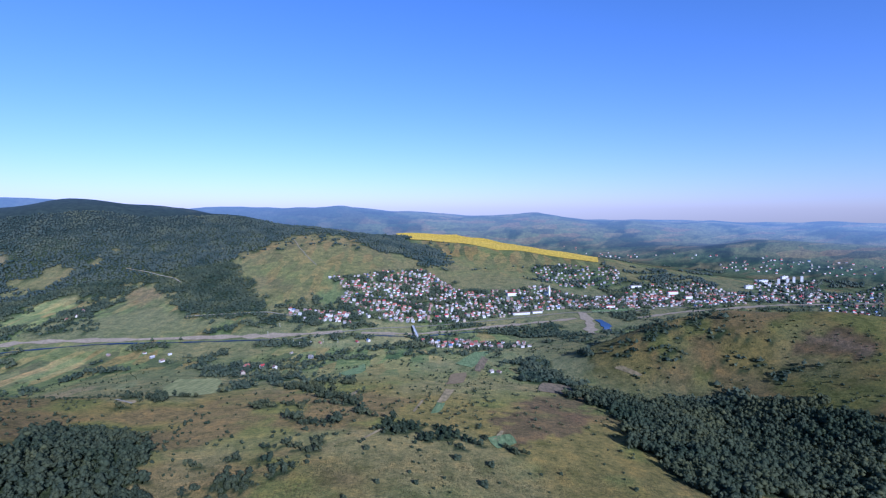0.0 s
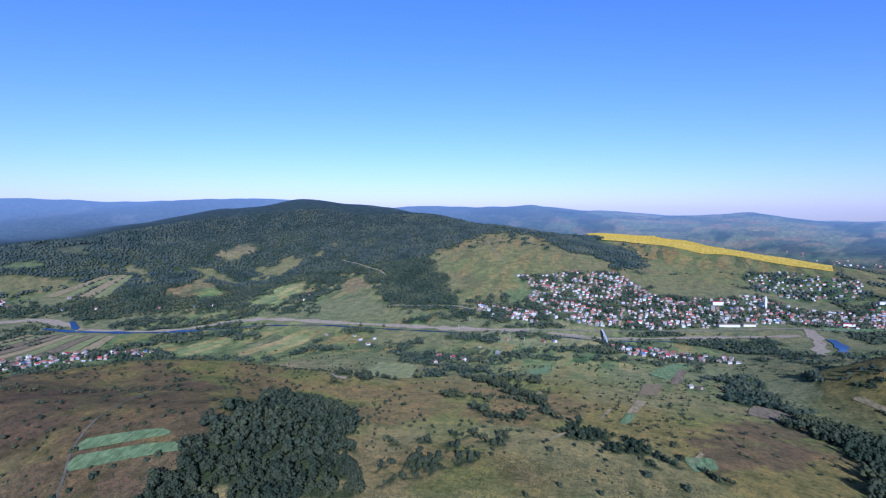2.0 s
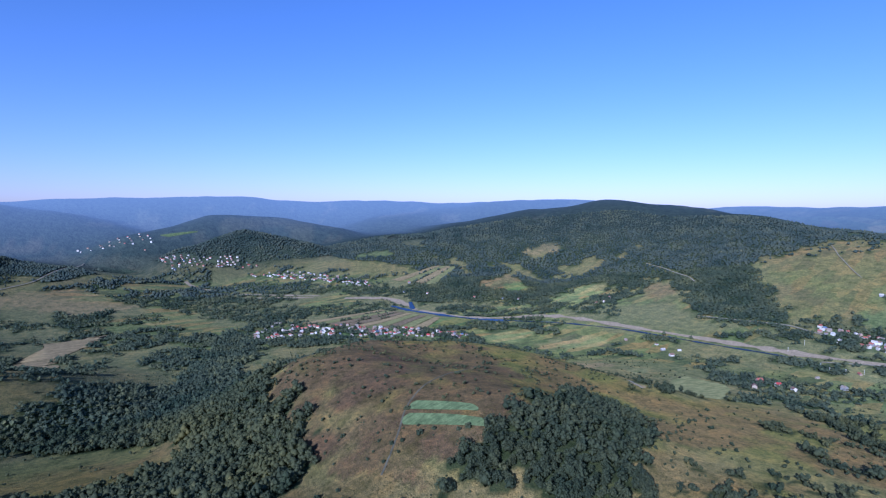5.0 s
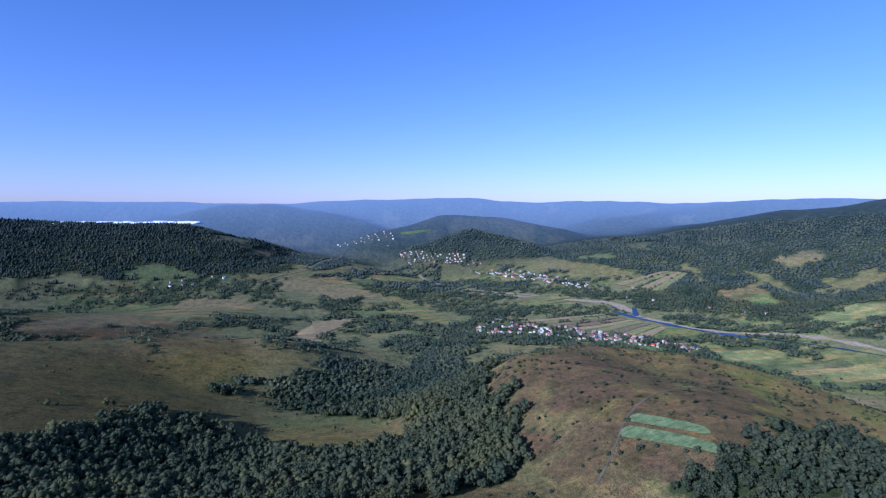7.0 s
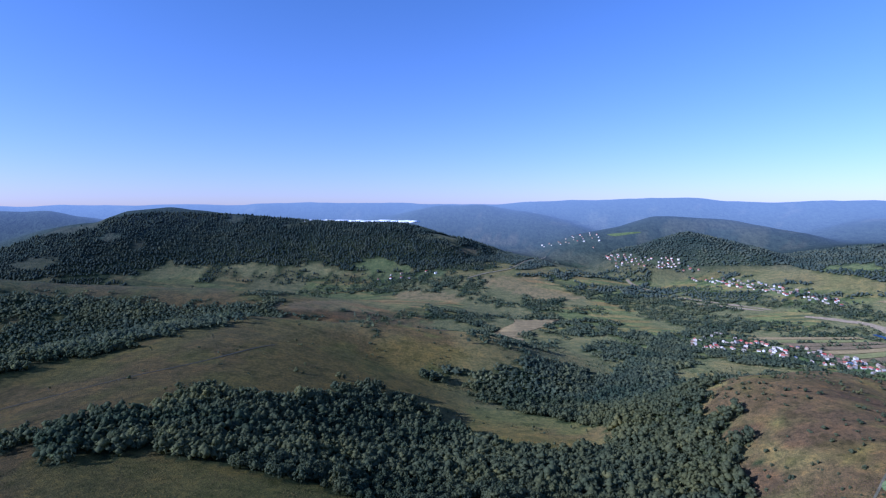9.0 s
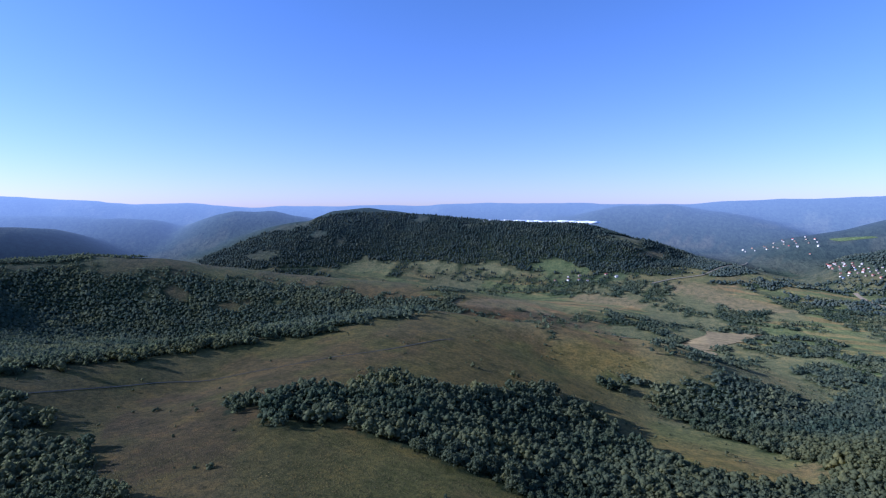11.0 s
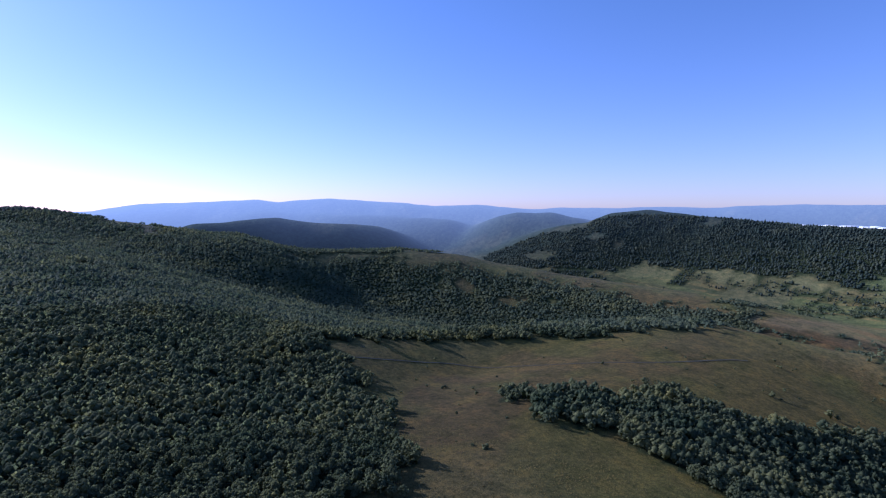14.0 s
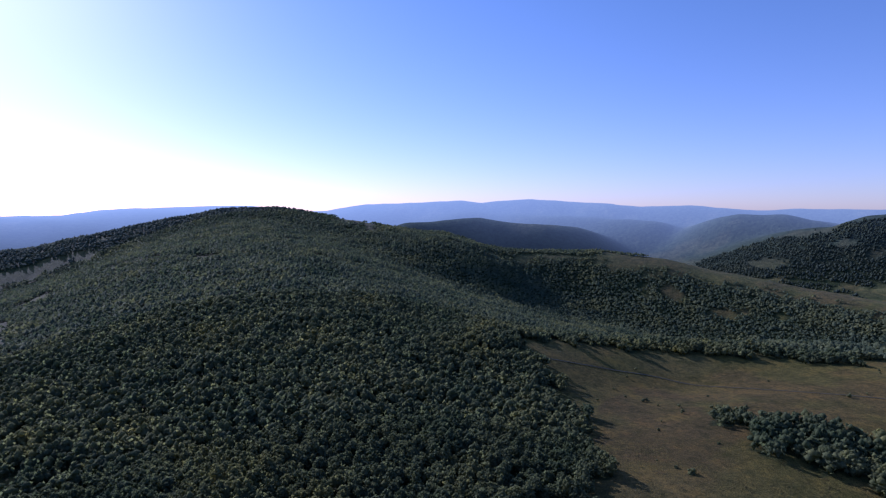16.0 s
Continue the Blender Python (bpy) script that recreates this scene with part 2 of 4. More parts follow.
# name: (half width in metres, crest line)
RIDGES = {
    "home_hill": (760, [(150, -2592, 165), (110, -1800, 122), (0, -1125, 62), (-60, -525, 8), (-90, 0, -6), (-90, 375, -34)]),
    "home_front": (570, [(-90, 150, -10), (-120, 630, -78), (90, 960, -132)]),
    "hill_w": (520, [(-504, -2039, 114), (-383, -2217, 137), (-245, -2388, 166), (-135, -2476, 184), (72, -2599, 202), (256, -2638, 194), (474, -2658, 164), (692, -2713, 121), (902, -2756, 76), (1100, -2737, 22)]),
    "meadow_crest": (280, [(-314, -750, 12), (-554, -754, -10), (-789, -693, -16), (-1050, -524, -12), (-1185, -306, -53), (-1230, -108, -83)]),
    "meadow_body": (450, [(-90, -150, -4), (-480, -390, 0), (-810, -495, -6)]),
    "brown": (260, [(-375, 375, -4), (-720, 375, -6), (-818, 506, -29), (-795, 645, -50), (-675, 705, -60), (-495, 750, -72)]),
    "brown_dome": (330, [(-420, 430, -8), (-560, 500, -20), (-680, 600, -42)]),
    "spur_r": (260, [(450, 1350, -128), (518, 1200, -34), (633, 1158, -8), (778, 1102, -6), (908, 1038, -11), (1350, 900, -30)]),
    "spur_root": (360, [(90, -300, -16), (495, 240, -90), (720, 690, -60), (840, 1050, -12)]),
    "big_hill": (820, [(-2869, 2087, 48), (-2744, 2392, 117), (-2464, 2798, 187), (-2129, 3061, 259), (-1734, 3300, 241), (-1393, 3263, 185), (-964, 3112, 119), (-692, 2857, 70)]),
    "big_spur": (460, [(-2061, 3107, 243), (-1520, 2516, 14), (-1296, 2251, -57), (-1122, 1998, -130)]),
    "big_spur_l": (410, [(-2464, 2798, 166), (-2203, 2203, 17), (-1914, 1799, -100)]),
    "town_hill": (480, [(-742, 3065, 78), (-468, 3013, 67), (-211, 2933, -1), (173, 2591, -99)]),
    "yellow_hill": (500, [(-329, 3341, 54), (157, 3253, 13), (849, 2928, -66), (1246, 2539, -122)]),
    "far_north": (540, [(-1850, 4336, 215), (-1380, 4460, 211), (-852, 4541, 234), (-475, 4596, 191), (-106, 4667, 187), (256, 4662, 160), (784, 4501, 184), (1170, 4469, 119), (1829, 4475, 110)]),
    "wood_r": (370, [(1684, 3603, -23), (2012, 3520, 19), (2320, 3325, 13), (2574, 3133, 8), (3422, 2596, 5)]),
    "far_l": (430, [(-2740, 3779, 269), (-2971, 3601, 278), (-3288, 3246, 258), (-3563, 2773, 193), (-3608, 2401, 135)]),
    "far_ll": (460, [(-4674, 1363, 281), (-4618, 1543, 287), (-4442, 1993, 263), (-4209, 2447, 266), (-3724, 3136, 255), (-3465, 3420, 251)]),
    "knoll": (340, [(-3672, 649, 40), (-3757, 1036, 146), (-3704, 1449, 140), (-3391, 1746, 66)]),
    "knoll_low": (270, [(-3158, 799, -1), (-3185, 1060, 71), (-2968, 1343, 2)]),
    "west_mid": (430, [(-4373, -862, 161), (-4372, -472, 227), (-4395, -148, 236), (-4330, 189, 181), (-4236, 528, 123), (-4058, 761, 39)]),
    "west_back": (460, [(-4430, -1935, 253), (-4548, -1640, 252), (-4717, -1206, 264), (-4806, -518, 257), (-4831, 0, 240), (-4808, 502, 285), (-4710, 1089, 296), (-4571, 1573, 281)]),
    "dark_hill": (580, [(-2778, -2208, 136), (-2877, -2077, 198), (-2990, -1911, 211), (-3103, -1624, 177), (-3175, -1092, 136), (-3199, -611, 115), (-3091, -262, 32), (-2993, -96, -69)]),
    "dark_w": (430, [(-2863, -2871, 197), (-3009, -2718, 201), (-3138, -2568, 162), (-3230, -2451, 114)]),
    "south_far": (400, [(48, -4800, 162), (-307, -4790, 186), (-677, -4752, 237), (-1057, -4682, 264), (-1296, -4622, 290), (-1462, -4572, 296), (-1628, -4516, 278), (-1814, -4444, 289), (-2043, -4344, 305), (-2351, -4185, 286), (-2568, -3984, 257), (-2800, -3825, 235), (-3015, -3658, 250), (-3213, -3485, 237), (-3440, -3344, 222), (-3886, -2933, 233), (-4405, -2026, 245)]),
    "south_mid": (330, [(-1162, -4362, 158), (-1434, -4281, 211), (-1688, -4187, 183), (-1938, -3947, 169), (-2245, -3708, 156), (-2503, -3372, 139)]),
    "south_low": (330, [(-1855, -3333, 94), (-1585, -3375, 117), (-1260, -3509, 154), (-778, -3462, 133)]),
    "meadow_ridge": (340, [(-646, -2199, 96), (-780, -2087, 54), (-978, -2003, 45), (-1168, -1897, 46), (-1321, -1714, 32), (-1443, -1526, 1), (-1563, -1287, -26), (-1671, -1005, -52), (-1696, -796, -66), (-1875, -375, -136)]),
    "south_east": (720, [(506, -4842, 220), (923, -4780, 211), (1301, -4691, 194), (1628, -4552, 149), (1924, -4435, 144), (3410, -3410, 154), (4687, -1041, 122), (4727, 1028, 113)]),
}


def height(x, y):
    """Height of the ground at x, y."""
    x, y = np.asarray(x, float), np.asarray(y, float)
    r = np.hypot(x, y)
    base = FLOOR + 315 * smooth(3000, 4950, r)
    total = np.zeros(np.shape(x))
    for width, pts in RIDGES.values():
        d, z = along(x, y, pts)
        up = np.maximum(z - base, 0) * np.exp(-(d / width) ** 2)
        total = total + (up / 150) ** 9
    z = base + 150 * total ** (1 / 9)
    rough = 0.35 + 0.65 * smooth(-177, -90, z)
    z = z + rough * (fbm(x, y, 600, 3) - 0.5) * (11 + 32 * smooth(1400, 3000, r)) + rough * (fbm(x, y, 100, 9, 2) - 0.5) * 4.5
    z = z + (fbm(x, y, 210, 19) - 0.5) * 22 * smooth(3300, 4200, r)
    return z


# ---- woods: outlines in metres ----
WOODS = {
    "valley_wood_east": [(305, 915), (380, 944), (452, 969), (519, 939), (561, 849), (612, 727), (465, 546), (252, 498), (234, 531), (241, 610), (263, 738)],
    "gully_wood_north": [(152, 1230), (215, 1296), (249, 1080), (303, 990), (322, 922), (267, 739), (264, 832), (220, 954), (170, 1088)],
    "round_wood": [(-352, 273), (-359, 302), (-353, 337), (-374, 397), (-399, 471), (-453, 624), (-384, 638), (-315, 560), (-263, 448), (-227, 412), (-229, 371)],
    "brook_wood": [(-1709, 477), (-1699, 547), (-1622, 597), (-1395, 489), (-1332, 425), (-789, 281), (-706, 250), (-625, 263), (-569, 244), (-496, 241), (-484, 229), (-668, 180)],
    "slope_wood": [(-433, -366), (-516, -415), (-548, -372), (-615, -373), (-633, -324), (-642, -269), (-708, -240), (-838, -217), (-811, -157), (-736, -62), (-664, 15), (-657, 84), (-721, 167), (-754, 219), (-782, 280), (-698, 272), (-625, 268), (-574, 259), (-487, 235), (-420, -129), (-428, -181), (-448, -252)],
    "middle_wood": [(-1020, -42), (-1124, 13), (-1226, 78), (-1255, 158), (-1219, 241), (-1111, 276), (-757, 227), (-756, 174), (-838, 142), (-883, 76), (-951, 1)],
    "gully_wood_west": [(-1214, 228), (-1417, 337), (-1657, 491), (-1699, 596), (-1512, 539), (-1330, 416), (-768, 283), (-713, 236), (-843, 219)],
    "wood_tail": [(-427, -468), (-471, -480), (-473, -407), (-540, -356), (-480, -301), (-428, -322), (-413, -341), (-416, -399)],
    "south_wood": [(-177, -824), (-279, -719), (-308, -671), (-316, -618), (-302, -532), (-254, -413), (-216, -331), (-98, -480)],
    "south_forest": [(77, -496), (325, -2416), (81, -2517), (-109, -2501), (-388, -2266), (-687, -2062), (-948, -1893), (-1077, -1851), (-1260, -1578), (-1365, -1391), (-1502, -1142), (-1605, -918), (-1664, -756), (-1550, -730), (-972, -512), (-838, -577), (-671, -681), (-475, -742), (-316, -747), (-273, -727), (-318, -638), (-309, -545), (-266, -436), (-231, -361), (-207, -312)],
    "hill_forest": [(228, -497), (984, -2254), (684, -2455), (197, -2548), (-222, -2546), (-562, -2187), (-767, -1823), (-306, -770), (-330, -663), (-325, -561), (-266, -428), (-215, -328), (-60, -300), (200, -320), (420, -430)],
    "back_wood": [(-1402, -1421), (-1453, -1291), (-1534, -992), (-1678, -790), (-1620, -671), (-1041, -516), (-830, -640), (-690, -707)],
    "town_wood": [(-548, 3008), (-274, 3119), (18, 2917), (16, 2555), (-115, 2493), (-286, 2624), (-474, 2759)],
    "north_forest": [(-3056, 2224), (-2622, 2537), (-2041, 2934), (-1750, 4099), (-746, 2947), (-804, 2597), (-928, 2333), (-776, 2107), (-577, 1826), (-596, 1756), (-837, 1748), (-1062, 2008), (-1289, 1994), (-1455, 1885), (-1450, 1628), (-1590, 1519), (-1761, 1263)],
    "dark_hill_wood": [(-2830, -2839), (-3037, -2670), (-3056, -2429), (-3732, -2694), (-2941, -1880), (-3058, -1532), (-4102, -1456), (-3112, -595), (-2994, -253), (-2869, -182), (-2623, -503), (-2673, -745), (-2612, -960), (-2543, -1340), (-2469, -1388), (-2489, -1602), (-2345, -1707), (-2263, -1949), (-2208, -2233)],
}
# open grass among the woods
GLADES = [
    [(-1129, -1863), (-1278, -1745), (-1354, -1595), (-1509, -1412), (-2311, -1497), (-1746, -803), (-1601, -925), (-1491, -1127), (-1395, -1361), (-1293, -1557), (-1184, -1725)],
    [(-1152, -1910), (-1346, -1676), (-1617, -1142), (-1674, -787), (-1575, -740), (-1519, -1073), (-1426, -1389), (-1245, -1616)],
    [(-170, -2449), (-499, -4650), (-354, -2155), (-310, -2110), (-226, -2252)],
    [(-661, -1915), (-935, -1988), (-929, -1922), (-679, -1845)],
    [(-1241, -1370), (-1294, -1291), (-1266, -1250), (-1226, -1312)],
    [(-926, 2326), (-775, 2804), (-547, 2936), (-218, 2465), (-414, 2134), (-517, 1850), (-636, 1980), (-713, 2157)],
    [(-434, 3985), (67, 4008), (1016, 3383), (724, 2490), (304, 2485), (47, 2783)],
]
# crop, corners of the field
FIELDS = [
    ("grass", [(-2197, -2284), (-2326, -2087), (-2292, -1992), (-2219, -2033)]),
    ("grass", [(-2319, -1705), (-2501, -1622), (-2506, -1411), (-2400, -1388)]),
    ("grass", [(-2505, -1352), (-2586, -1207), (-2545, -1018), (-2461, -1147)]),
    ("grass", [(-2550, -966), (-2648, -937), (-2534, -732), (-2507, -898)]),
    ("green", [(-2615, -738), (-2732, -631), (-2587, -407), (-2542, -584)]),
    ("green", [(-468, 326), (-479, 343), (-412, 375), (-393, 366)]),
    ("green", [(-451, 304), (-463, 322), (-380, 361), (-361, 353)]),
    ("green", [(-1547, 1205), (-1429, 1292), (-1376, 1195), (-1443, 1085)]),
    ("grass", [(-1220, 1102), (-1236, 1237), (-1174, 1317), (-1074, 1143)]),
    ("tan", [(-1075, 1193), (-1009, 1390), (-897, 1354), (-966, 1142)]),
    ("green", [(-2654, 1501), (-2504, 1644), (-2411, 1597), (-2542, 1466)]),
    ("tan", [(-1983, 2140), (-1977, 2345), (-1884, 2341), (-1898, 2204)]),
    ("brown", [(-1761, 1613), (-1822, 1867), (-1692, 1825), (-1661, 1599)]),
    ("green", [(-1669, 1640), (-1692, 1805), (-1598, 1784), (-1593, 1648)]),
    ("brown", [(-1182, 1971), (-1177, 2094), (-1044, 2003), (-1031, 1827)]),
    ("grass", [(-1394, 1651), (-1431, 1930), (-1341, 1977), (-1253, 1652)]),
    ("grass", [(-679, 1112), (-670, 1171), (-644, 1115), (-657, 1085)]),
    ("tan", [(-148, 850), (-140, 886), (-135, 870), (-144, 833)]),
    ("tan", [(-90, 596), (-73, 635), (-70, 630), (-87, 591)]),
    ("green", [(-16, 717), (-10, 778), (4, 788), (-5, 725)]),
    ("tan", [(-2, 795), (11, 915), (21, 920), (5, 795)]),
    ("tan", [(-42, 731), (-31, 808), (-28, 799), (-39, 724)]),
    ("brown", [(4, 973), (16, 1101), (52, 1127), (40, 996)]),
    ("ploughed", [(74, 1163), (97, 1288), (111, 1286), (89, 1161)]),
    ("green", [(30, 1224), (80, 1375), (127, 1396), (62, 1174)]),
    ("green", [(-209, 1098), (-177, 1252), (-163, 1136), (-186, 1044)]),
    ("green", [(-151, 1306), (-109, 1448), (-88, 1403), (-124, 1259)]),
    ("tan", [(-2479, -114), (-2601, 201), (-2330, 378), (-2245, 173)]),
    ("tan", [(-1553, -696), (-2323, -409), (-2245, -117), (-1776, -362)]),
    ("tan", [(-1222, -202), (-1920, 77), (-1963, 244), (-1829, 147)]),
    ("tan", [(-3817, -378), (-3881, -56), (-3853, 200), (-3767, 98)]),
    ("tan", [(-2872, -258), (-3033, -212), (-3120, -85), (-2984, -135)]),
    ("green", [(-3582, 690), (-3550, 886), (-3532, 913), (-3530, 734)]),
    ("yellow", [(-361, 3979), (110, 4001), (137, 3163), (-180, 3212)]),
    ("yellow", [(110, 3991), (507, 3794), (312, 3028), (127, 3164)]),
    ("yellow", [(496, 3796), (995, 3412), (806, 2821), (318, 3028)]),
    ("green", [(-466, 1971), (-416, 2101), (-361, 1987), (-404, 1855)]),
    ("green", [(574, 2070), (754, 2122), (751, 2081), (570, 2026)]),
    ("tan", [(-44, 1549), (-28, 1596), (2, 1496), (-10, 1431)]),
    ("tan", [(-8, 792), (6, 926), (13, 920), (-1, 785)]),
    ("green", [(-15, 734), (-8, 792), (1, 785), (-5, 730)]),
    ("tan", [(56, 605), (73, 650), (76, 646), (62, 601)]),
    ("green", [(51, 619), (84, 641), (88, 607), (60, 580)]),
    ("ploughed", [(68, 1146), (95, 1319), (105, 1302), (80, 1132)]),
    ("grass", [(233, 1240), (301, 1307), (315, 1111), (257, 1064)]),
    ("tan", [(348, 1083), (364, 1081), (393, 1033), (382, 1033)]),
    ("ploughed", [(169, 953), (195, 1039), (246, 1018), (236, 933)]),
    ("tan", [(-146, 830), (-143, 882), (-137, 870), (-140, 826)]),
    ("grass", [(-1055, 1260), (-995, 1406), (-916, 1377), (-918, 1186)]),
    ("tan", [(-803, 1065), (-767, 1149), (-732, 1115), (-753, 1012)]),
    ("tan", [(-487, 784), (-466, 800), (-456, 781), (-480, 779)]),
    ("grass", [(-665, 1093), (-666, 1156), (-648, 1135), (-642, 1073)]),
    ("grass", [(-493, 846), (-595, 1150), (-466, 1136), (-401, 928)]),
    ("tan", [(-1080, 1290), (-1050, 1360), (-969, 1328), (-998, 1239)]),
    ("ploughed", [(686, 1015), (727, 1013), (775, 930), (737, 915)]),
    ("tan", [(-1756, 778), (-1763, 1104), (-1740, 1116), (-1726, 805)]),
    ("grass", [(-1723, 810), (-1733, 1116), (-1711, 1128), (-1692, 837)]),
    ("ploughed", [(-1684, 840), (-1709, 1131), (-1687, 1143), (-1652, 867)]),
    ("ploughed", [(-1649, 872), (-1680, 1142), (-1657, 1154), (-1616, 899)]),
    ("tan", [(-1613, 904), (-1650, 1154), (-1628, 1165), (-1579, 930)]),
    ("grass", [(-1576, 936), (-1626, 1168), (-1598, 1176), (-1541, 962)]),
    ("ploughed", [(-1538, 967), (-1596, 1179), (-1573, 1190), (-1502, 993)]),
    ("grass", [(-1498, 998), (-1571, 1193), (-1548, 1203), (-1462, 1024)]),
    ("tan", [(-1458, 1029), (-1541, 1203), (-1523, 1217), (-1425, 1057)]),
    ("tan", [(-2132, 1395), (-2149, 1691), (-2136, 1708), (-2088, 1421)]),
    ("grass", [(-2079, 1421), (-2134, 1710), (-2120, 1727), (-2034, 1447)]),
    ("tan", [(-2025, 1447), (-2119, 1729), (-2098, 1741), (-1974, 1468)]),
    ("grass", [(-1971, 1472), (-2097, 1743), (-2083, 1760), (-1914, 1487)]),
]
# far fields have soft edges and are part of the ground's cover; strips and near ones are laid on it
def far_field(crop, o):
    sides = [math.dist(a, b) for a, b in zip(o, o[1:] + o[:1])]
    return crop != "yellow" and math.hypot(*o[0]) > 1200 and max(sides) < 4 * min(sides)


PARCELS = [f for f in FIELDS if far_field(*f)]
FIELDS = [f for f in FIELDS if not far_field(*f)]
# brown heath
HEATHS = [[(-492, 228), (-613, 281), (-632, 343), (-744, 500), (-452, 311)], [(-756, 294), (-1357, 670), (-816, 557), (-706, 691), (-482, 522), (-374, 397), (-353, 337), (-364, 288), (-385, 259), (-472, 233), (-606, 261)], [(70, 676), (162, 909), (258, 942), (189, 716), (102, 608)], [(-370, -573), (-492, -618), (-443, -471), (-392, -367), (-291, -367), (-270, -403)], [(669, 1022), (811, 976), (738, 884), (676, 953)], [(-1563, -700), (-1720, -497), (-1946, -185), (-1717, -196), (-1129, -374)], [(-392, 263), (-419, 301), (-366, 328), (-359, 296)]]
# belts of bushes: half width, middle line
BELTS = [
    (19, [(-68, 637), (-39, 634), (1, 622), (31, 596)]),
    (9, [(-143, 758), (-100, 723), (-67, 701)]),
    (12, [(-267, 781), (-232, 765), (-191, 759)]),
    (7, [(-192, 656), (-156, 676)]),
    (7, [(-189, 513), (-175, 541), (-129, 585)]),
    (9, [(-203, 419), (-182, 465), (-162, 501)]),
    (15, [(-226, 521), (-204, 530)]),
    (9, [(-196, 549), (-189, 556)]),
    (35, [(-460, 801), (-438, 990), (-318, 1120), (-184, 992)]),
    (40, [(-360, 1178), (-246, 1319), (-80, 1363), (129, 1347)]),
    (81, [(-2080, 585), (-2007, 711), (-1892, 922), (-1805, 1165)]),
    (19, [(-1505, 1092), (-1271, 1298), (-1182, 1429)]),
    (20, [(-1120, 1097), (-918, 1109), (-838, 1104)]),
    (54, [(-664, 1380), (-471, 1194), (-284, 1381)]),
    (61, [(-2117, 1266), (-1853, 1349), (-1474, 1571), (-1096, 1654)]),
    (47, [(-219, 1449), (-32, 1545), (136, 1421)]),
    (19, [(-1622, 638), (-1527, 787), (-1164, 1051), (-1105, 1106)]),
    (61, [(-1588, -903), (-1691, -774), (-2341, -802), (-2364, -502)]),
    (22, [(-1514, -735), (-1582, -559)]),
    (32, [(-1664, -404), (-1761, -292), (-1830, -105), (-1995, 49)]),
    (47, [(-2371, -134), (-2173, -36), (-2159, 189), (-2115, 376)]),
    (81, [(-2372, 421), (-2153, 661), (-1900, 919), (-1727, 1115)]),
    (34, [(-2539, -293), (-2694, -42), (-3542, 275)]),
    (54, [(-2473, -1399), (-2459, -1122), (-2470, -686), (-2472, -286)]),
    (81, [(-2619, 892), (-2272, 1069), (-2055, 1245), (-1921, 1360)]),
    (18, [(-68, 636), (-30, 638), (23, 593), (74, 594)]),
    (11, [(-261, 776), (-209, 767)]),
    (9, [(826, 1969), (551, 1090), (626, 1040)]),
    (19, [(567, 1806), (454, 1137), (544, 1150)]),
    (61, [(140, 1732), (341, 1828), (390, 1435)]),
    (54, [(999, 2070), (1327, 2036), (1704, 2056)]),
    (11, [(376, 1117), (472, 1065), (549, 997), (626, 922)]),
    (34, [(-142, 808), (-360, 1108), (-514, 1193)]),
    (40, [(-455, 794), (-459, 945), (-334, 1029)]),
    (22, [(-1223, -64), (-1261, 27), (-1771, 221)]),
    (12, [(-1086, -509), (-1568, -555), (-1121, -261)]),
    (19, [(-1699, -414), (-1746, -285), (-1812, -125)]),
    (22, [(-1223, -64), (-1235, -13), (-1235, 42)]),
    (24, [(-1008, -42), (-1063, -8), (-1107, 40)]),
]
# surface, width, middle line
RIBBONS = [
    ("gravel", 27, [(-2017, 1089), (-1902, 1229), (-1776, 1242), (-1675, 1212)]),
    ("gravel", 32, [(-1657, 1216), (-1467, 1275), (-1359, 1389), (-1246, 1507), (-1019, 1537), (-756, 1571), (-489, 1595), (-311, 1654)]),
    ("gravel", 20, [(-2423, 789), (-2226, 941), (-2131, 1030)]),
    ("water", 20, [(-1781, 1168), (-1669, 1189), (-1505, 1257), (-1330, 1354)]),
    ("water", 17, [(-1785, 1263), (-1687, 1206)]),
    ("water", 8, [(-1330, 1354), (-1148, 1449), (-938, 1518), (-736, 1530), (-479, 1562)]),
    ("water", 17, [(-2532, 717), (-2467, 749)]),
    ("gravel", 36, [(526, 2019), (521, 1884), (449, 1601)]),
    ("water", 29, [(558, 1922), (568, 1859), (541, 1734)]),
    ("gravel", 20, [(-252, 1649), (-77, 1656), (142, 1763), (484, 1936)]),
    ("water", 7, [(-248, 1625), (-76, 1627), (139, 1722)]),
    ("gravel", 20, [(720, 1964), (891, 2025), (1124, 2060), (1478, 2131), (1871, 2261)]),
    ("road", 6, [(-440, 1569), (-257, 1683), (-81, 1731), (189, 1861), (459, 2010), (875, 2089), (1004, 2083)]),
    ("road", 6, [(1052, 2184), (1439, 2287), (1800, 2562)]),
    ("road", 3, [(-544, 2311), (-674, 2528), (-746, 2698)]),
    ("road", 5, [(-1334, 2260), (-1225, 2234), (-1084, 2160), (-1025, 2095)]),
    ("road", 6, [(-846, 1756), (-592, 1798), (-488, 1766)]),
    ("road", 6, [(-2470, -139), (-2686, 68), (-3467, 305)]),
    ("gravel", 19, [(-2841, 663), (-2708, 678), (-2592, 736)]),
    ("gravel", 17, [(-2329, 768), (-2123, 999)]),
    ("gravel", 24, [(-1998, 1124), (-1887, 1216), (-1742, 1225)]),
    ("track", 2, [(-404, 253), (-423, 276), (-446, 303), (-468, 322), (-481, 339), (-505, 376), (-525, 419), (-568, 502)]),
    ("track", 3, [(-280, -697), (-384, -672), (-516, -647), (-615, -507), (-718, -431), (-899, -388)]),
    ("road", 4, [(-494, 796), (-457, 777)]),
]
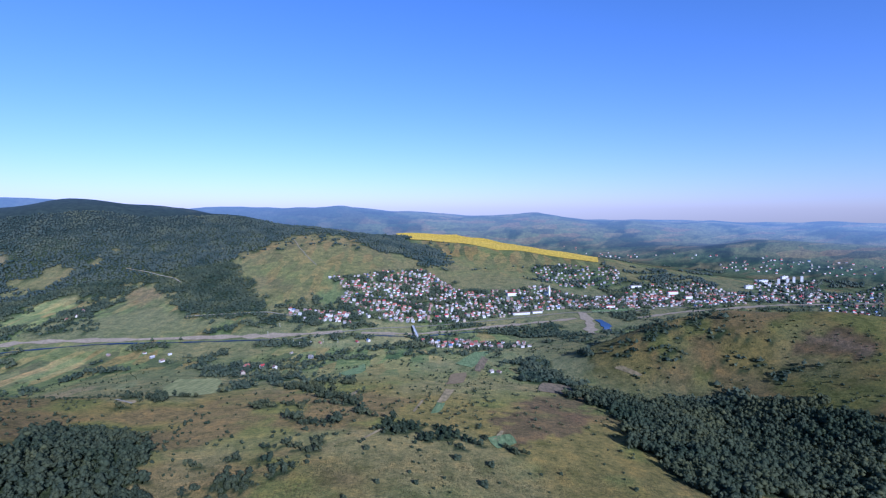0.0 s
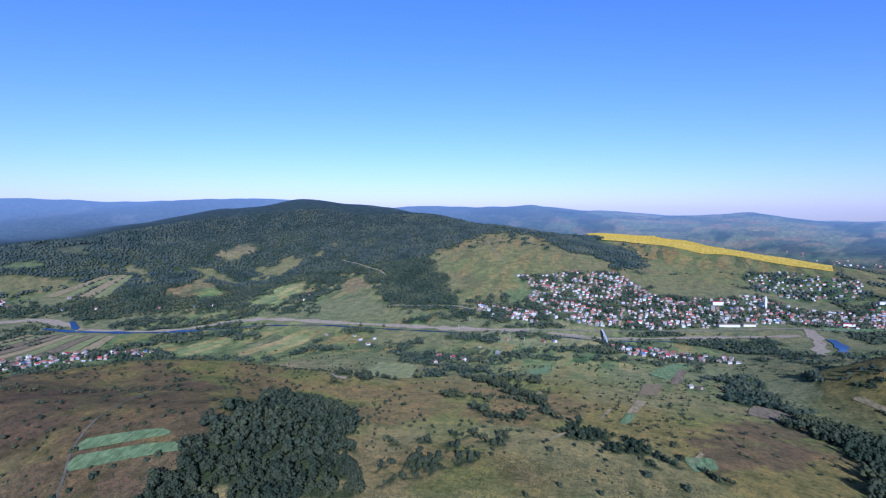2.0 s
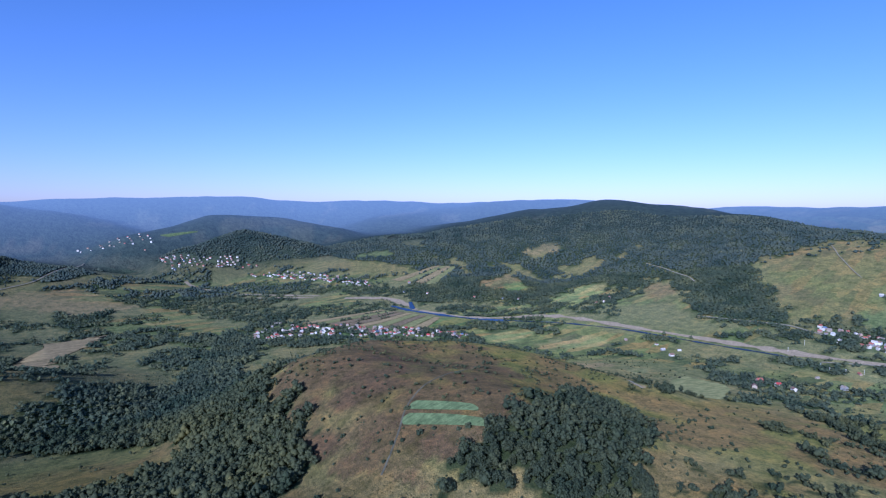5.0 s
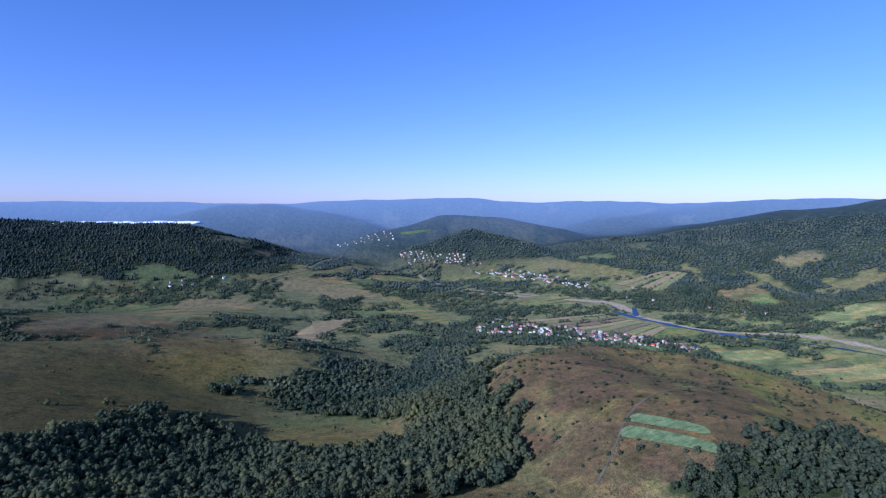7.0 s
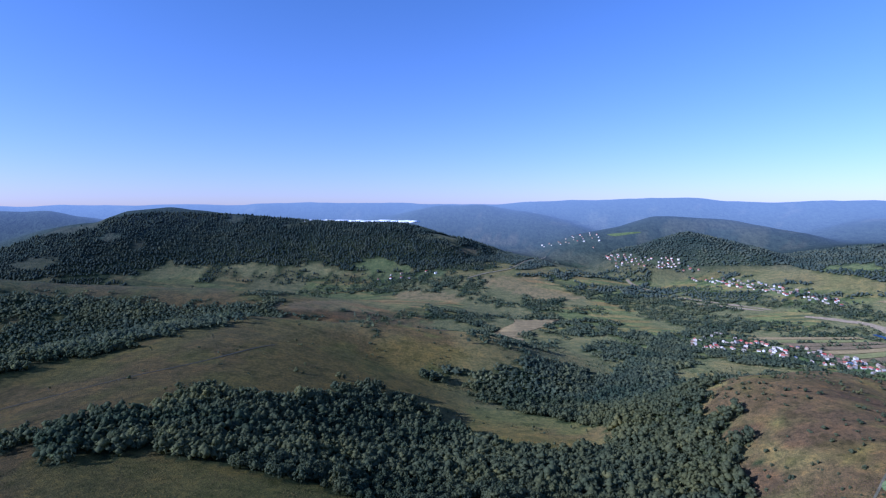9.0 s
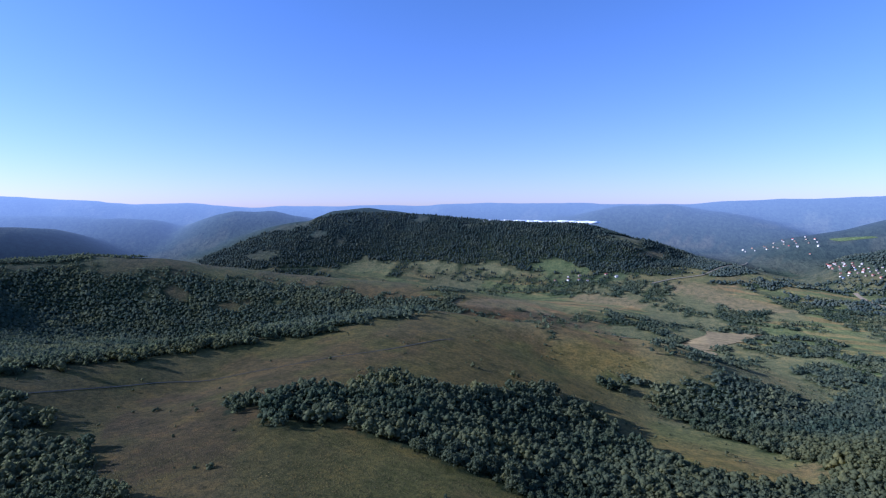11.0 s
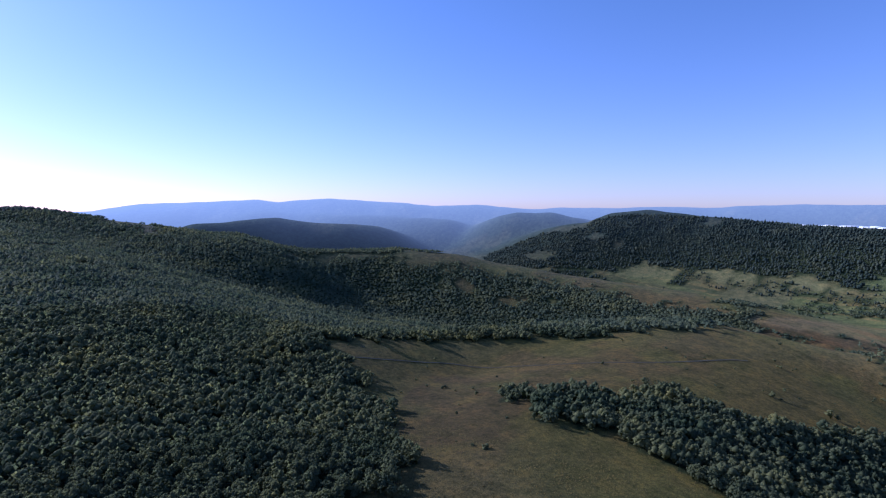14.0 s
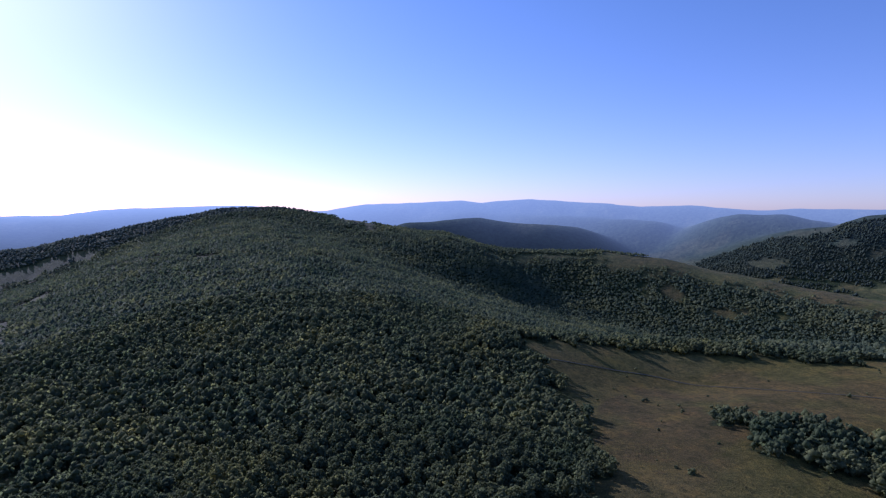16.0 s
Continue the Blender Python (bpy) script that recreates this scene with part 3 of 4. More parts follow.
# house spacing, share built, outline
QUARTERS = [
    (19, 0.70, [(-481, 2186), (-340, 2239), (-87, 2436), (61, 2231), (276, 2255), (383, 2057), (236, 1924), (30, 1795), (-157, 1762), (-276, 1812), (-382, 1965), (-382, 2082)]),
    (17, 0.80, [(-541, 1832), (-318, 1832), (-300, 1728), (-487, 1739)]),
    (21, 0.72, [(276, 2255), (445, 2397), (551, 2309), (1306, 2267), (1394, 2142), (1034, 2099), (566, 2092), (376, 2021)]),
    (26, 0.65, [(438, 2757), (629, 2771), (881, 2649), (787, 2439), (558, 2448), (470, 2535)]),
    (39, 0.80, [(1588, 3109), (1864, 3136), (2131, 3001), (2326, 2825), (2234, 2709), (1919, 2867), (1637, 3014)]),
    (32, 0.80, [(1439, 2287), (2177, 2638), (869, 1048), (1459, 2071)]),
    (19, 0.55, [(-73, 1571), (93, 1565), (250, 1506), (238, 1433), (-6, 1440)]),
    (16, 0.36, [(-1689, 575), (-1808, 713), (-1643, 884), (-1402, 1079), (-1252, 1132), (-1241, 1077), (-1394, 915), (-1597, 698), (-1602, 576)]),
    (28, 0.80, [(-2975, 851), (-2974, 978), (-2863, 1049), (-2861, 1002), (-2915, 832)]),
    (26, 0.75, [(-2805, 1026), (-2662, 1130), (-2181, 1318), (-2124, 1283), (-2532, 1074)]),
    (22, 0.95, [(-3247, 598), (-3020, 755), (-2955, 1005), (-2898, 887), (-2971, 644)]),
    (28, 0.80, [(-2852, 971), (-2568, 1114), (-2486, 1079), (-2802, 955)]),
    (26, 0.80, [(-2482, 1166), (-2148, 1300), (-2091, 1253), (-2392, 1153)]),
    (43, 0.80, [(-3760, 253), (-3624, 644), (-3498, 682), (-3409, 591), (-3656, 322)]),
    (43, 0.40, [(-2460, -796), (-2555, -443), (-2574, -246), (-2504, -265), (-2448, -680)]),
    (24, 0.75, [(815, 2404), (1166, 2447), (1278, 2188), (1022, 2093), (748, 2134)]),
    (48, 0.42, [(1404, 3378), (1812, 3177), (2112, 3014), (2002, 2850), (1683, 2942)]),
    (32, 0.70, [(1608, 2763), (1960, 2788), (1493, 2113), (1252, 2142)]),
    (36, 0.35, [(721, 3763), (1032, 3593), (1484, 3336), (1016, 3415)]),
]
FARMS = [(-1197, 1746), (-1214, 1803), (-1209, 1715), (-1640, 1485), (-1555, 1565), (-1513, 1614), (-1838, 1392), (-1931, 1333), (-897, 1424), (-809, 1442), (-771, 1408), (-723, 1366), (-736, 1432), (-461, 1247), (-437, 1159), (-421, 1237), (-384, 1213), (-335, 1349), (-355, 1542), (-250, 1557), (-219, 1567), (-405, 1422), (-2034, 1434), (104, 1130), (121, 1131), (-1826, 1385), (-1389, 1019), (-1340, 1067)]
SCRUBLAND = [[(384, 1144), (509, 1154), (644, 1115), (827, 996), (619, 736), (570, 864), (525, 950), (351, 977)], [(-253, 465), (-388, 748), (-293, 870), (-137, 978), (118, 1219), (68, 668), (-51, 549)], [(-595, 632), (-788, 1190), (-523, 1148), (-449, 782), (-448, 541)], [(-874, 2284), (-768, 2779), (-518, 2685), (-499, 2116), (-570, 1900)]]
POLES = [(-512, 1677), (-431, 1532), (-406, 1510), (-377, 1522), (-348, 1548), (-305, 1548), (-525, 1599)]
FLATS = [(1580, 2650), (1803, 2835), (1666, 2661), (1749, 2720), (1802, 2754), (1852, 2768), (1347, 2361), (1524, 2528), (1518, 2491)]
CHURCH = (435, 2237)
HALLS = [(287, 1963), (351, 1995), (857, 2384), (978, 2281), (1013, 2210), (281, 2201), (667, 2130)]
BRIDGE = [(-98, 1740), (-75, 1594)]


# ---- ground sheet ----
def mesh_object(name, verts, faces, material=None, smooth_shading=True):
    me = bpy.data.meshes.new(name)
    verts = np.asarray(verts, np.float32)
    faces = np.asarray(faces, np.int32)
    n = faces.shape[1]
    me.vertices.add(len(verts))
    me.vertices.foreach_set("co", verts.ravel())
    me.loops.add(faces.size)
    me.loops.foreach_set("vertex_index", faces.ravel())
    me.polygons.add(len(faces))
    me.polygons.foreach_set("loop_start", np.arange(0, faces.size, n, dtype=np.int32))
    me.polygons.foreach_set("use_smooth", np.full(len(faces), smooth_shading))
    me.update(calc_edges=True)
    me.validate()
    if material:
        me.materials.append(material)
    return new(name, me)

TURNS, RINGS = 760, 270
RADIUS = 60 * (4950 / 60) ** (np.arange(RINGS) / (RINGS - 1))


def inside(x, y, outline):
    """Which points lie within an outline."""
    hit = np.zeros(np.shape(x), bool)
    for (ax, ay), (bx, by) in zip(outline, outline[1:] + outline[:1]):
        if ay != by:
            hit ^= ((ay > y) != (by > y)) & (x < (bx - ax) * (y - ay) / (by - ay) + ax)
    return hit


def in_any(x, y, outlines):
    hit = np.zeros(np.shape(x), bool)
    for o in outlines:
        hit |= inside(x, y, o)
    return hit


def from_line(x, y, pts):
    return along(x, y, [(*p, 0) for p in pts])[0]


def ragged(x, y, by=17.0):
    """Points shifted a little, so that outlines come out uneven."""
    s = by * (1 + np.hypot(x, y) / 1300)
    return x + (vnoise(x, y, 22, 41) - 0.5) * 2 * s, y + (vnoise(x, y, 22, 42) - 0.5) * 2 * s


def wooded(x, y):
    """0 open, 1 woodland."""
    r, z = np.hypot(x, y), height(x, y)
    u, v = ragged(x, y)
    w = in_any(u, v, list(WOODS.values()))
    plain = smooth(-0.35, 0.05, x / np.maximum(y, 1)) * (y > 0)
    far = (r > 2600) & (fbm(x, y, 260, 15) > 0.56 * plain) & (z + 90 * (fbm(x, y, 700, 5) - 0.5) > -85 + 45 * smooth(3000, 4500, r)) & (fbm(x, y, 300, 6) > 0.27)
    w |= far
    w |= (y < -1400) & (z > 40) & (r < 3000)
    w &= ~((r > 1500) & (fbm(x, y, 150, 14) > 0.745))
    for width, pts in BELTS:
        w |= (from_line(u, v, pts) < (width if width < 20 else width * 0.8)) & (vnoise(x, y, 14, 8) > (0.33 if width < 20 else 0.5))
    wet = (x < -900) & (y > 100) & (y < 1350)
    low = (r > 1000) & (z < -105) & (fbm(x, y, 170, 12) > np.where(wet, 0.48, 0.575)) & (vnoise(x, y, 25, 13) > 0.4)
    w |= low
    w &= ~in_any(u, v, GLADES) | ((r > 1500) & (vnoise(x, y, 24, 16) > 0.76) & (vnoise(x, y, 90, 17) > 0.4))
    w &= ~in_any(x, y, [o for crop, o in FIELDS if crop != "brown" or math.hypot(*o[0]) > 850])
    w &= ~in_any(*ragged(x, y, 9), [o for _, o in PARCELS])
    for _, width, pts in RIBBONS:
        w &= from_line(x, y, pts) > width * 0.5 + 7
    for _, share, o in QUARTERS:
        town = inside(x, y, o)
        w = np.where(town, vnoise(x, y, 22, 23) < 0.36, w)
    return w


def stature(x, y):
    """Height of what grows there, as a share of full-grown trees: hedges and thickets stay low."""
    s = 0.8 + 0.4 * vnoise(x, y, 45, 71)
    s = np.where(inside(x, y, WOODS["round_wood"]), s * 0.78, s)
    for width, pts in BELTS:
        if width < 20:
            s = np.where(from_line(x, y, pts) < width + 12, 0.5, s)
        else:
            s = np.where(from_line(x, y, pts) < width + 12, 0.72, s)
    return s


PARCEL_COLOURS = {"green": (0.1, 0.13, 0.05), "grass": (0.185, 0.18, 0.08), "tan": (0.2, 0.155, 0.078), "brown": (0.16, 0.115, 0.06), "ploughed": (0.16, 0.115, 0.068)}


def cover_colour(x, y):
    """Colours of grass, heath, woodland floor and gardens, with some light and haze put in."""
    r, z = np.hypot(x, y), height(x, y)
    olive, heath, green = np.array([0.155, 0.122, 0.035]), np.array([0.142, 0.102, 0.038]), np.array([0.125, 0.125, 0.03])
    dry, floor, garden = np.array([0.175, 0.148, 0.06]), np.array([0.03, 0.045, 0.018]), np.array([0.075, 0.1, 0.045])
    n1, n2, n3 = fbm(x, y, 160, 31), fbm(x, y, 75, 32), fbm(x, y, 240, 33)
    mixed = lambda a, b, s: a + (b - a) * s[:, None]
    c = mixed(np.tile(olive, (len(x), 1)), heath, smooth(0.46, 0.6, n1))
    c = mixed(c, green, smooth(0.5, 0.68, n2) * 0.8)
    c = mixed(c, dry, smooth(0.56, 0.7, n3) * 0.6)
    valley = smooth(-85, -150, z) * smooth(500, 1000, r)
    c = mixed(c, np.array([0.112, 0.12, 0.055]), valley * 0.8)
    c = mixed(c, dry, valley * smooth(0.5, 0.65, n1) * 0.5)
    for o in HEATHS:
        c = mixed(c, np.array([0.098, 0.064, 0.034]), inside(*ragged(x, y, 18), o) * smooth(0.12, 0.5, fbm(x, y, 40, 35)) * 0.75)
    # northern slope lightened in the colour, as grass lit from the front
    c = c * (1 + 0.28 * smooth(-50, 450, y) * smooth(2400, 1500, r) * smooth(-480, -300, x) * smooth(380, 160, x))[:, None]
    # southern meadow: darker olive grass, darkened further as grass lit from behind
    c = mixed(c, np.array([0.12, 0.09, 0.025]), 0.5 * smooth(-60, -300, y) * smooth(1300, 1000, r))
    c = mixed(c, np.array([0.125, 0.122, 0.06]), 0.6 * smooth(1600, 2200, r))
    c = mixed(c, np.array([0.16, 0.112, 0.055]), 0.45 * in_any(x, y, GLADES[-2:]) * smooth(-40, 60, z + 90 * (n2 - 0.5)))
    for crop, o in PARCELS:
        c = mixed(c, np.array(PARCEL_COLOURS[crop]), inside(*ragged(x, y, 7), o) * (0.55 + 0.35 * fbm(x, y, 60, 36)))
    c = mixed(c, garden, in_any(x, y, [o for _, _, o in QUARTERS]) * 0.8)
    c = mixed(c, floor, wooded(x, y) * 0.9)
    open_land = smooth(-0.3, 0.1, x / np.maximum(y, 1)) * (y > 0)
    # past 2900 m: dark woodland tone with the blue of haze put into it
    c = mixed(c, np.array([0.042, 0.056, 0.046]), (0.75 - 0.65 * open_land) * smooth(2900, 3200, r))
    return c


turn = np.arange(TURNS) * 2 * np.pi / TURNS
gx = np.concatenate([[0], np.outer(RADIUS, np.sin(turn)).ravel()])
gy = np.concatenate([[0], np.outer(RADIUS, np.cos(turn)).ravel()])
gz = height(gx, gy)
RELIEF = gz[1:].reshape(RINGS, TURNS)
k, j = np.meshgrid(np.arange(TURNS), np.arange(RINGS - 1))
a, b = 1 + j * TURNS + k, 1 + j * TURNS + (k + 1) % TURNS
quads = np.concatenate([np.stack([a, b, b + TURNS], -1).reshape(-1, 3), np.stack([a, b + TURNS, a + TURNS], -1).reshape(-1, 3),
                        np.stack([np.zeros(TURNS, int), 1 + (np.arange(TURNS) + 1) % TURNS, 1 + np.arange(TURNS)], 1)])
ground = mesh_object("ground", np.stack([gx, gy, gz], 1), quads[:, ::-1], GRASS)
ground.data.materials.append(HAZY_HILLS)
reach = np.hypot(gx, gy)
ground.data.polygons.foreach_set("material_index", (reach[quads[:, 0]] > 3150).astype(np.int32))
# share of haze glow: rises with distance, most towards the sun
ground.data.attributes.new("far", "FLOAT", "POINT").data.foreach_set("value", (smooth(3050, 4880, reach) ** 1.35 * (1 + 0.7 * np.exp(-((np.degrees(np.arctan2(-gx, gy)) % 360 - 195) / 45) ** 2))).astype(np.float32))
ground.data.attributes.new("tilled", "FLOAT", "POINT").data.foreach_set("value", np.maximum(smooth(-95, -140, gz) * smooth(900, 1300, reach) * smooth(0.42, 0.52, fbm(gx, gy, 330, 38)), 0.5 * in_any(gx, gy, GLADES[-2:]) + smooth(2800, 3100, reach) * smooth(-0.6, 0.0, gx / np.maximum(gy, 1)) * (gy > 0)).clip(0, 1).astype(np.float32))
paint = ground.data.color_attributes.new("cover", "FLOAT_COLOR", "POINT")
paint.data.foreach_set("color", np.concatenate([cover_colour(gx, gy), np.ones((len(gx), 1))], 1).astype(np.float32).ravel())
tagged(ground, "rolling ground of olive meadows, brown heath and farmland", "ground", kind="structure")


def ground_z(x, y):
    """Height of the built sheet at x, y."""
    x, y = np.asarray(x, float), np.asarray(y, float)
    r = np.clip(np.hypot(x, y), RADIUS[0], RADIUS[-2])
    f = np.log(r / RADIUS[0]) / np.log(RADIUS[1] / RADIUS[0])
    i = np.clip(np.floor(f).astype(int), 0, RINGS - 2)
    u = (r - RADIUS[i]) / (RADIUS[i + 1] - RADIUS[i])
    t = (np.arctan2(x, y) % (2 * np.pi)) / (2 * np.pi) * TURNS
    k = np.floor(t).astype(int) % TURNS
    v, n = t - np.floor(t), (k + 1) % TURNS
    return (RELIEF[i, k] * (1 - v) + RELIEF[i, n] * v) * (1 - u) + (RELIEF[i + 1, k] * (1 - v) + RELIEF[i + 1, n] * v) * u


def draped(name, grid_x, grid_y, mat, lift):
    n, m = grid_x.shape
    r = np.hypot(grid_x, grid_y)
    z = ground_z(grid_x, grid_y) + lift * (1 + r / 500)
    k, j = np.meshgrid(np.arange(m - 1), np.arange(n - 1))
    a = j * m + k
    q = np.stack([a, a + 1, a + m + 1, a + m], -1).reshape(-1, 4)
    ax, ay = grid_x[0, 1] - grid_x[0, 0], grid_y[0, 1] - grid_y[0, 0]
    bx, by = grid_x[1, 0] - grid_x[0, 0], grid_y[1, 0] - grid_y[0, 0]
    return mesh_object(name, np.stack([grid_x.ravel(), grid_y.ravel(), z.ravel()], 1), q if ax * by - ay * bx > 0 else q[:, ::-1], mat)


# ---- fields, roads, river ----
CROP_WORDS = {"green": "bright green strip of crop on the slope", "grass": "pale green mown hay meadow", "tan": "tan stubble strip after the harvest",
              "brown": "brown patch of dry heath", "ploughed": "reddish brown ploughed strip of soil", "yellow": "yellow field of flowering crop on the hillside"}


def field(crop, o):
    p = [np.array(c, float) for c in o]
    long = max(np.linalg.norm(p[1] - p[0]), np.linalg.norm(p[2] - p[3]))
    wide = max(np.linalg.norm(p[3] - p[0]), np.linalg.norm(p[2] - p[1]))
    step = max(1.5, np.linalg.norm(p[0]) / 130)
    n, m = int(np.clip(wide / step, 3, 60)), int(np.clip(long / step, 3, 60))
    u, v = np.meshgrid(np.linspace(0, 1, m + 1), np.linspace(0, 1, n + 1))
    g = [p[0][i] * (1 - u) * (1 - v) + p[1][i] * u * (1 - v) + p[2][i] * u * v + p[3][i] * (1 - u) * v for i in (0, 1)]
    if long < 3.5 * wide and crop != "yellow":
        mid = [sum(c[i] for c in p) / 4 for i in (0, 1)]
        draw = 1 - 0.1 * ((2 * u - 1) * (2 * v - 1)) ** 2
        g = [mid[i] + (g[i] - mid[i]) * draw for i in (0, 1)]
    edge = (np.minimum(np.minimum(u, 1 - u), np.minimum(v, 1 - v)) < 1e-6) * min(long, wide) * (0.05 if crop == "yellow" else 0.03 if math.hypot(*p[0]) < 700 else 0.1)
    gx2 = g[0] + edge * (vnoise(g[0], g[1], 8 * step, 51) - 0.5) * 2
    gy2 = g[1] + edge * (vnoise(g[0], g[1], 8 * step, 52) - 0.5) * 2
    tagged(draped("field", gx2, gy2, CROPS[crop], 0.3), CROP_WORDS[crop], "field", kind="structure")


for crop, o in FIELDS:
    field(crop, o)

RIBBON_WORDS = {"gravel": "pale gravel bank beside the river", "water": "calm blue river water between gravel banks", "road": "pale dusty road through the valley", "track": "narrow worn track across the meadow"}
RIBBON_NAMES = {"gravel": "river_bank", "water": "river", "road": "road", "track": "track"}


def ribbon(kind, width, pts):
    p = np.array(pts, float)
    s = np.concatenate([[0], np.cumsum(np.hypot(*np.diff(p, axis=0).T))])
    n = int(np.clip(s[-1] / max(3, np.hypot(*p[0]) / 120), 6, 160))
    d = np.linspace(0, s[-1], n)
    k = np.exp(-((d[:, None] - d[None]) / (0.06 * s[-1] + 1)) ** 2)
    k /= k.sum(1, keepdims=True)
    x, y = k @ np.interp(d, s, p[:, 0]), k @ np.interp(d, s, p[:, 1])
    x[0], y[0], x[-1], y[-1] = *p[0], *p[-1]
    tx, ty = np.gradient(x), np.gradient(y)
    size = np.hypot(tx, ty) + 1e-9
    w = width * (0.5 + (0.35 * (vnoise(d, d * 0, 30, 61) - 0.5) * 2 if kind in ("gravel", "water") else 0))
    e = np.linspace(-1, 1, 5)[:, None]
    lift = {"gravel": 0.25, "water": 0.4, "road": 0.5, "track": 0.2}[kind]
    ob = draped(RIBBON_NAMES[kind], x + e * w * -ty / size, y + e * w * tx / size, WATER if kind == "water" else CROPS[kind], lift)
    tagged(ob, RIBBON_WORDS[kind], RIBBON_NAMES[kind].replace("_", " "), kind="structure")


for kind, width, pts in RIBBONS:
    ribbon(kind, width, pts)

# ---- trees ----
rng = np.random.default_rng(7)
PHI = (1 + 5 ** 0.5) / 2
ICO_V = np.array([(-1, PHI, 0), (1, PHI, 0), (-1, -PHI, 0), (1, -PHI, 0), (0, -1, PHI), (0, 1, PHI), (0, -1, -PHI), (0, 1, -PHI), (PHI, 0, -1), (PHI, 0, 1), (-PHI, 0, -1), (-PHI, 0, 1)]) / math.hypot(1, PHI)
ICO_F = np.array([(0, 11, 5), (0, 5, 1), (0, 1, 7), (0, 7, 10), (0, 10, 11), (1, 5, 9), (5, 11, 4), (11, 10, 2), (10, 7, 6), (7, 1, 8), (3, 9, 4), (3, 4, 2), (3, 2, 6), (3, 6, 8), (3, 8, 9), (4, 9, 5), (2, 4, 11), (6, 2, 10), (8, 6, 7), (9, 8, 1)])
OCT_V = np.array([(1, 0, 0), (0, 1, 0), (-1, 0, 0), (0, -1, 0), (0, 0, 1), (0, 0, -1.0)])
OCT_F = np.array([(0, 1, 4), (1, 2, 4), (2, 3, 4), (3, 0, 4), (1, 0, 5), (2, 1, 5), (3, 2, 5), (0, 3, 5)])


SPRAY = (np.array([(1, 0.1, 0), (0.1, 0.8, 0.25), (-1, 0, 0), (-0.1, -0.8, 0.25)]), np.array([(0, 1, 2), (0, 2, 3)]))


def clumps(centres, sizes, shape=(ICO_V, ICO_F), rough=0.42, tilt=0.0):
    """Uneven leaf clumps, or sprays of leaves tilted at random, as vertices and triangles."""
    v0, f0 = shape
    n, m = len(centres), len(v0)
    spin = rng.uniform(0, 2 * np.pi, n)
    c, s = np.cos(spin)[:, None], np.sin(spin)[:, None]
    v = v0[None] * (1 + rng.uniform(-rough, rough, (n, m)))[:, :, None]
    if tilt:
        lean = rng.uniform(-tilt, tilt, n)
        p, q = np.cos(lean)[:, None], np.sin(lean)[:, None]
        v = np.stack([v[..., 0] * p - v[..., 2] * q, v[..., 1], v[..., 0] * q + v[..., 2] * p], -1)
    v = np.stack([v[..., 0] * c - v[..., 1] * s, v[..., 0] * s + v[..., 1] * c, v[..., 2]], -1)
    v = v * np.asarray(sizes)[:, None, :] + np.asarray(centres)[:, None, :]
    return v.reshape(-1, 3), (f0[None] + (np.arange(n) * m)[:, None, None]).reshape(-1, 3)


def crown_spots(count, radius, low, high, slim):
    """Centres and sizes of the clumps of one crown, fuller below its middle."""
    h = np.sort(rng.uniform(0, 1, count))
    out = radius * np.sqrt(np.clip(1 - (1.9 * (h - 0.38)) ** 2 * slim, 0.06, 1)) * rng.uniform(0.5, 0.95, count)
    ang = np.arange(count) * 2.39996 + rng.uniform(-0.5, 0.5, count)
    centres = np.stack([out * np.cos(ang), out * np.sin(ang), low + h * (high - low)], 1)
    size = radius * rng.uniform(0.8, 1.35, count) * 1.7 / count ** 0.5
    return centres, np.stack([size, size, size * rng.uniform(0.7, 1.05, count)], 1)


def trunk_mesh(height_m, girth):
    """Tapered trunk with four limbs."""
    bm = bmesh.new()
    for low, high, r1, r2 in [((0, 0, 0), (0.1, 0.05, height_m), girth, girth * 0.35)] + [
            ((0.05, 0, height_m * q), (math.cos(w) * height_m * 0.3, math.sin(w) * height_m * 0.3, height_m * (q + 0.3)), girth * 0.4, girth * 0.12) for q, w in ((0.4, 0.3), (0.5, 2.2), (0.55, 4.1), (0.65, 5.4))]:
        way = Vector(high) - Vector(low)
        bmesh.ops.create_cone(bm, segments=6, radius1=r1, radius2=r2, depth=way.length, matrix=Matrix.Translation((Vector(low) + Vector(high)) / 2) @ way.to_track_quat("Z", "Y").to_matrix().to_4x4())
    me = bpy.data.meshes.new("trunk")
    bm.to_mesh(me)
    bm.free()
    me.materials.append(BARK)
    return me


def tree_pattern(kind):
    tall, radius, slim = ((13, 4.8, 0.8), (15, 4.2, 1.0), (11, 5.2, 0.6), (16, 3.8, 1.0), (9, 4.4, 0.6))[kind]
    top = new("tree", None)
    tr = new("trunk", trunk_mesh(tall * 0.75, 0.22))
    tr.parent = top
    c, s = crown_spots(34, radius, tall * 0.22, tall * 0.93, slim)
    c[0] = (0, 0, tall * 0.5)
    s[0] = (radius * 0.8,) * 2 + (tall * 0.36,)
    v, f = clumps(c, s, (OCT_V, OCT_F))
    c, s = crown_spots(110, radius * 1.15, tall * 0.24, tall * 0.98, slim)
    sv, sf = clumps(c, s * 0.85, SPRAY, 0.35, 1.5)
    v, f = np.concatenate([v, sv]), np.concatenate([f, sf + len(v)])
    cr = mesh_object("crown", v, f, LEAVES)
    cr.data.attributes.new("tone", "FLOAT", "POINT").data.foreach_set("value", np.full(len(v), (0.35, 0.6, 0.2, 0.75, 0.5)[kind], np.float32))
    cr.parent = top
    tagged(top, ("green broadleaf tree with a dense round crown", "tall green broadleaf tree with a narrow crown", "spreading dark green broadleaf tree in the wood", "slender green birch-like tree with a pointed crown", "low rounded green tree at the wood's edge")[kind], "tree", "trees of the wood")
    return top


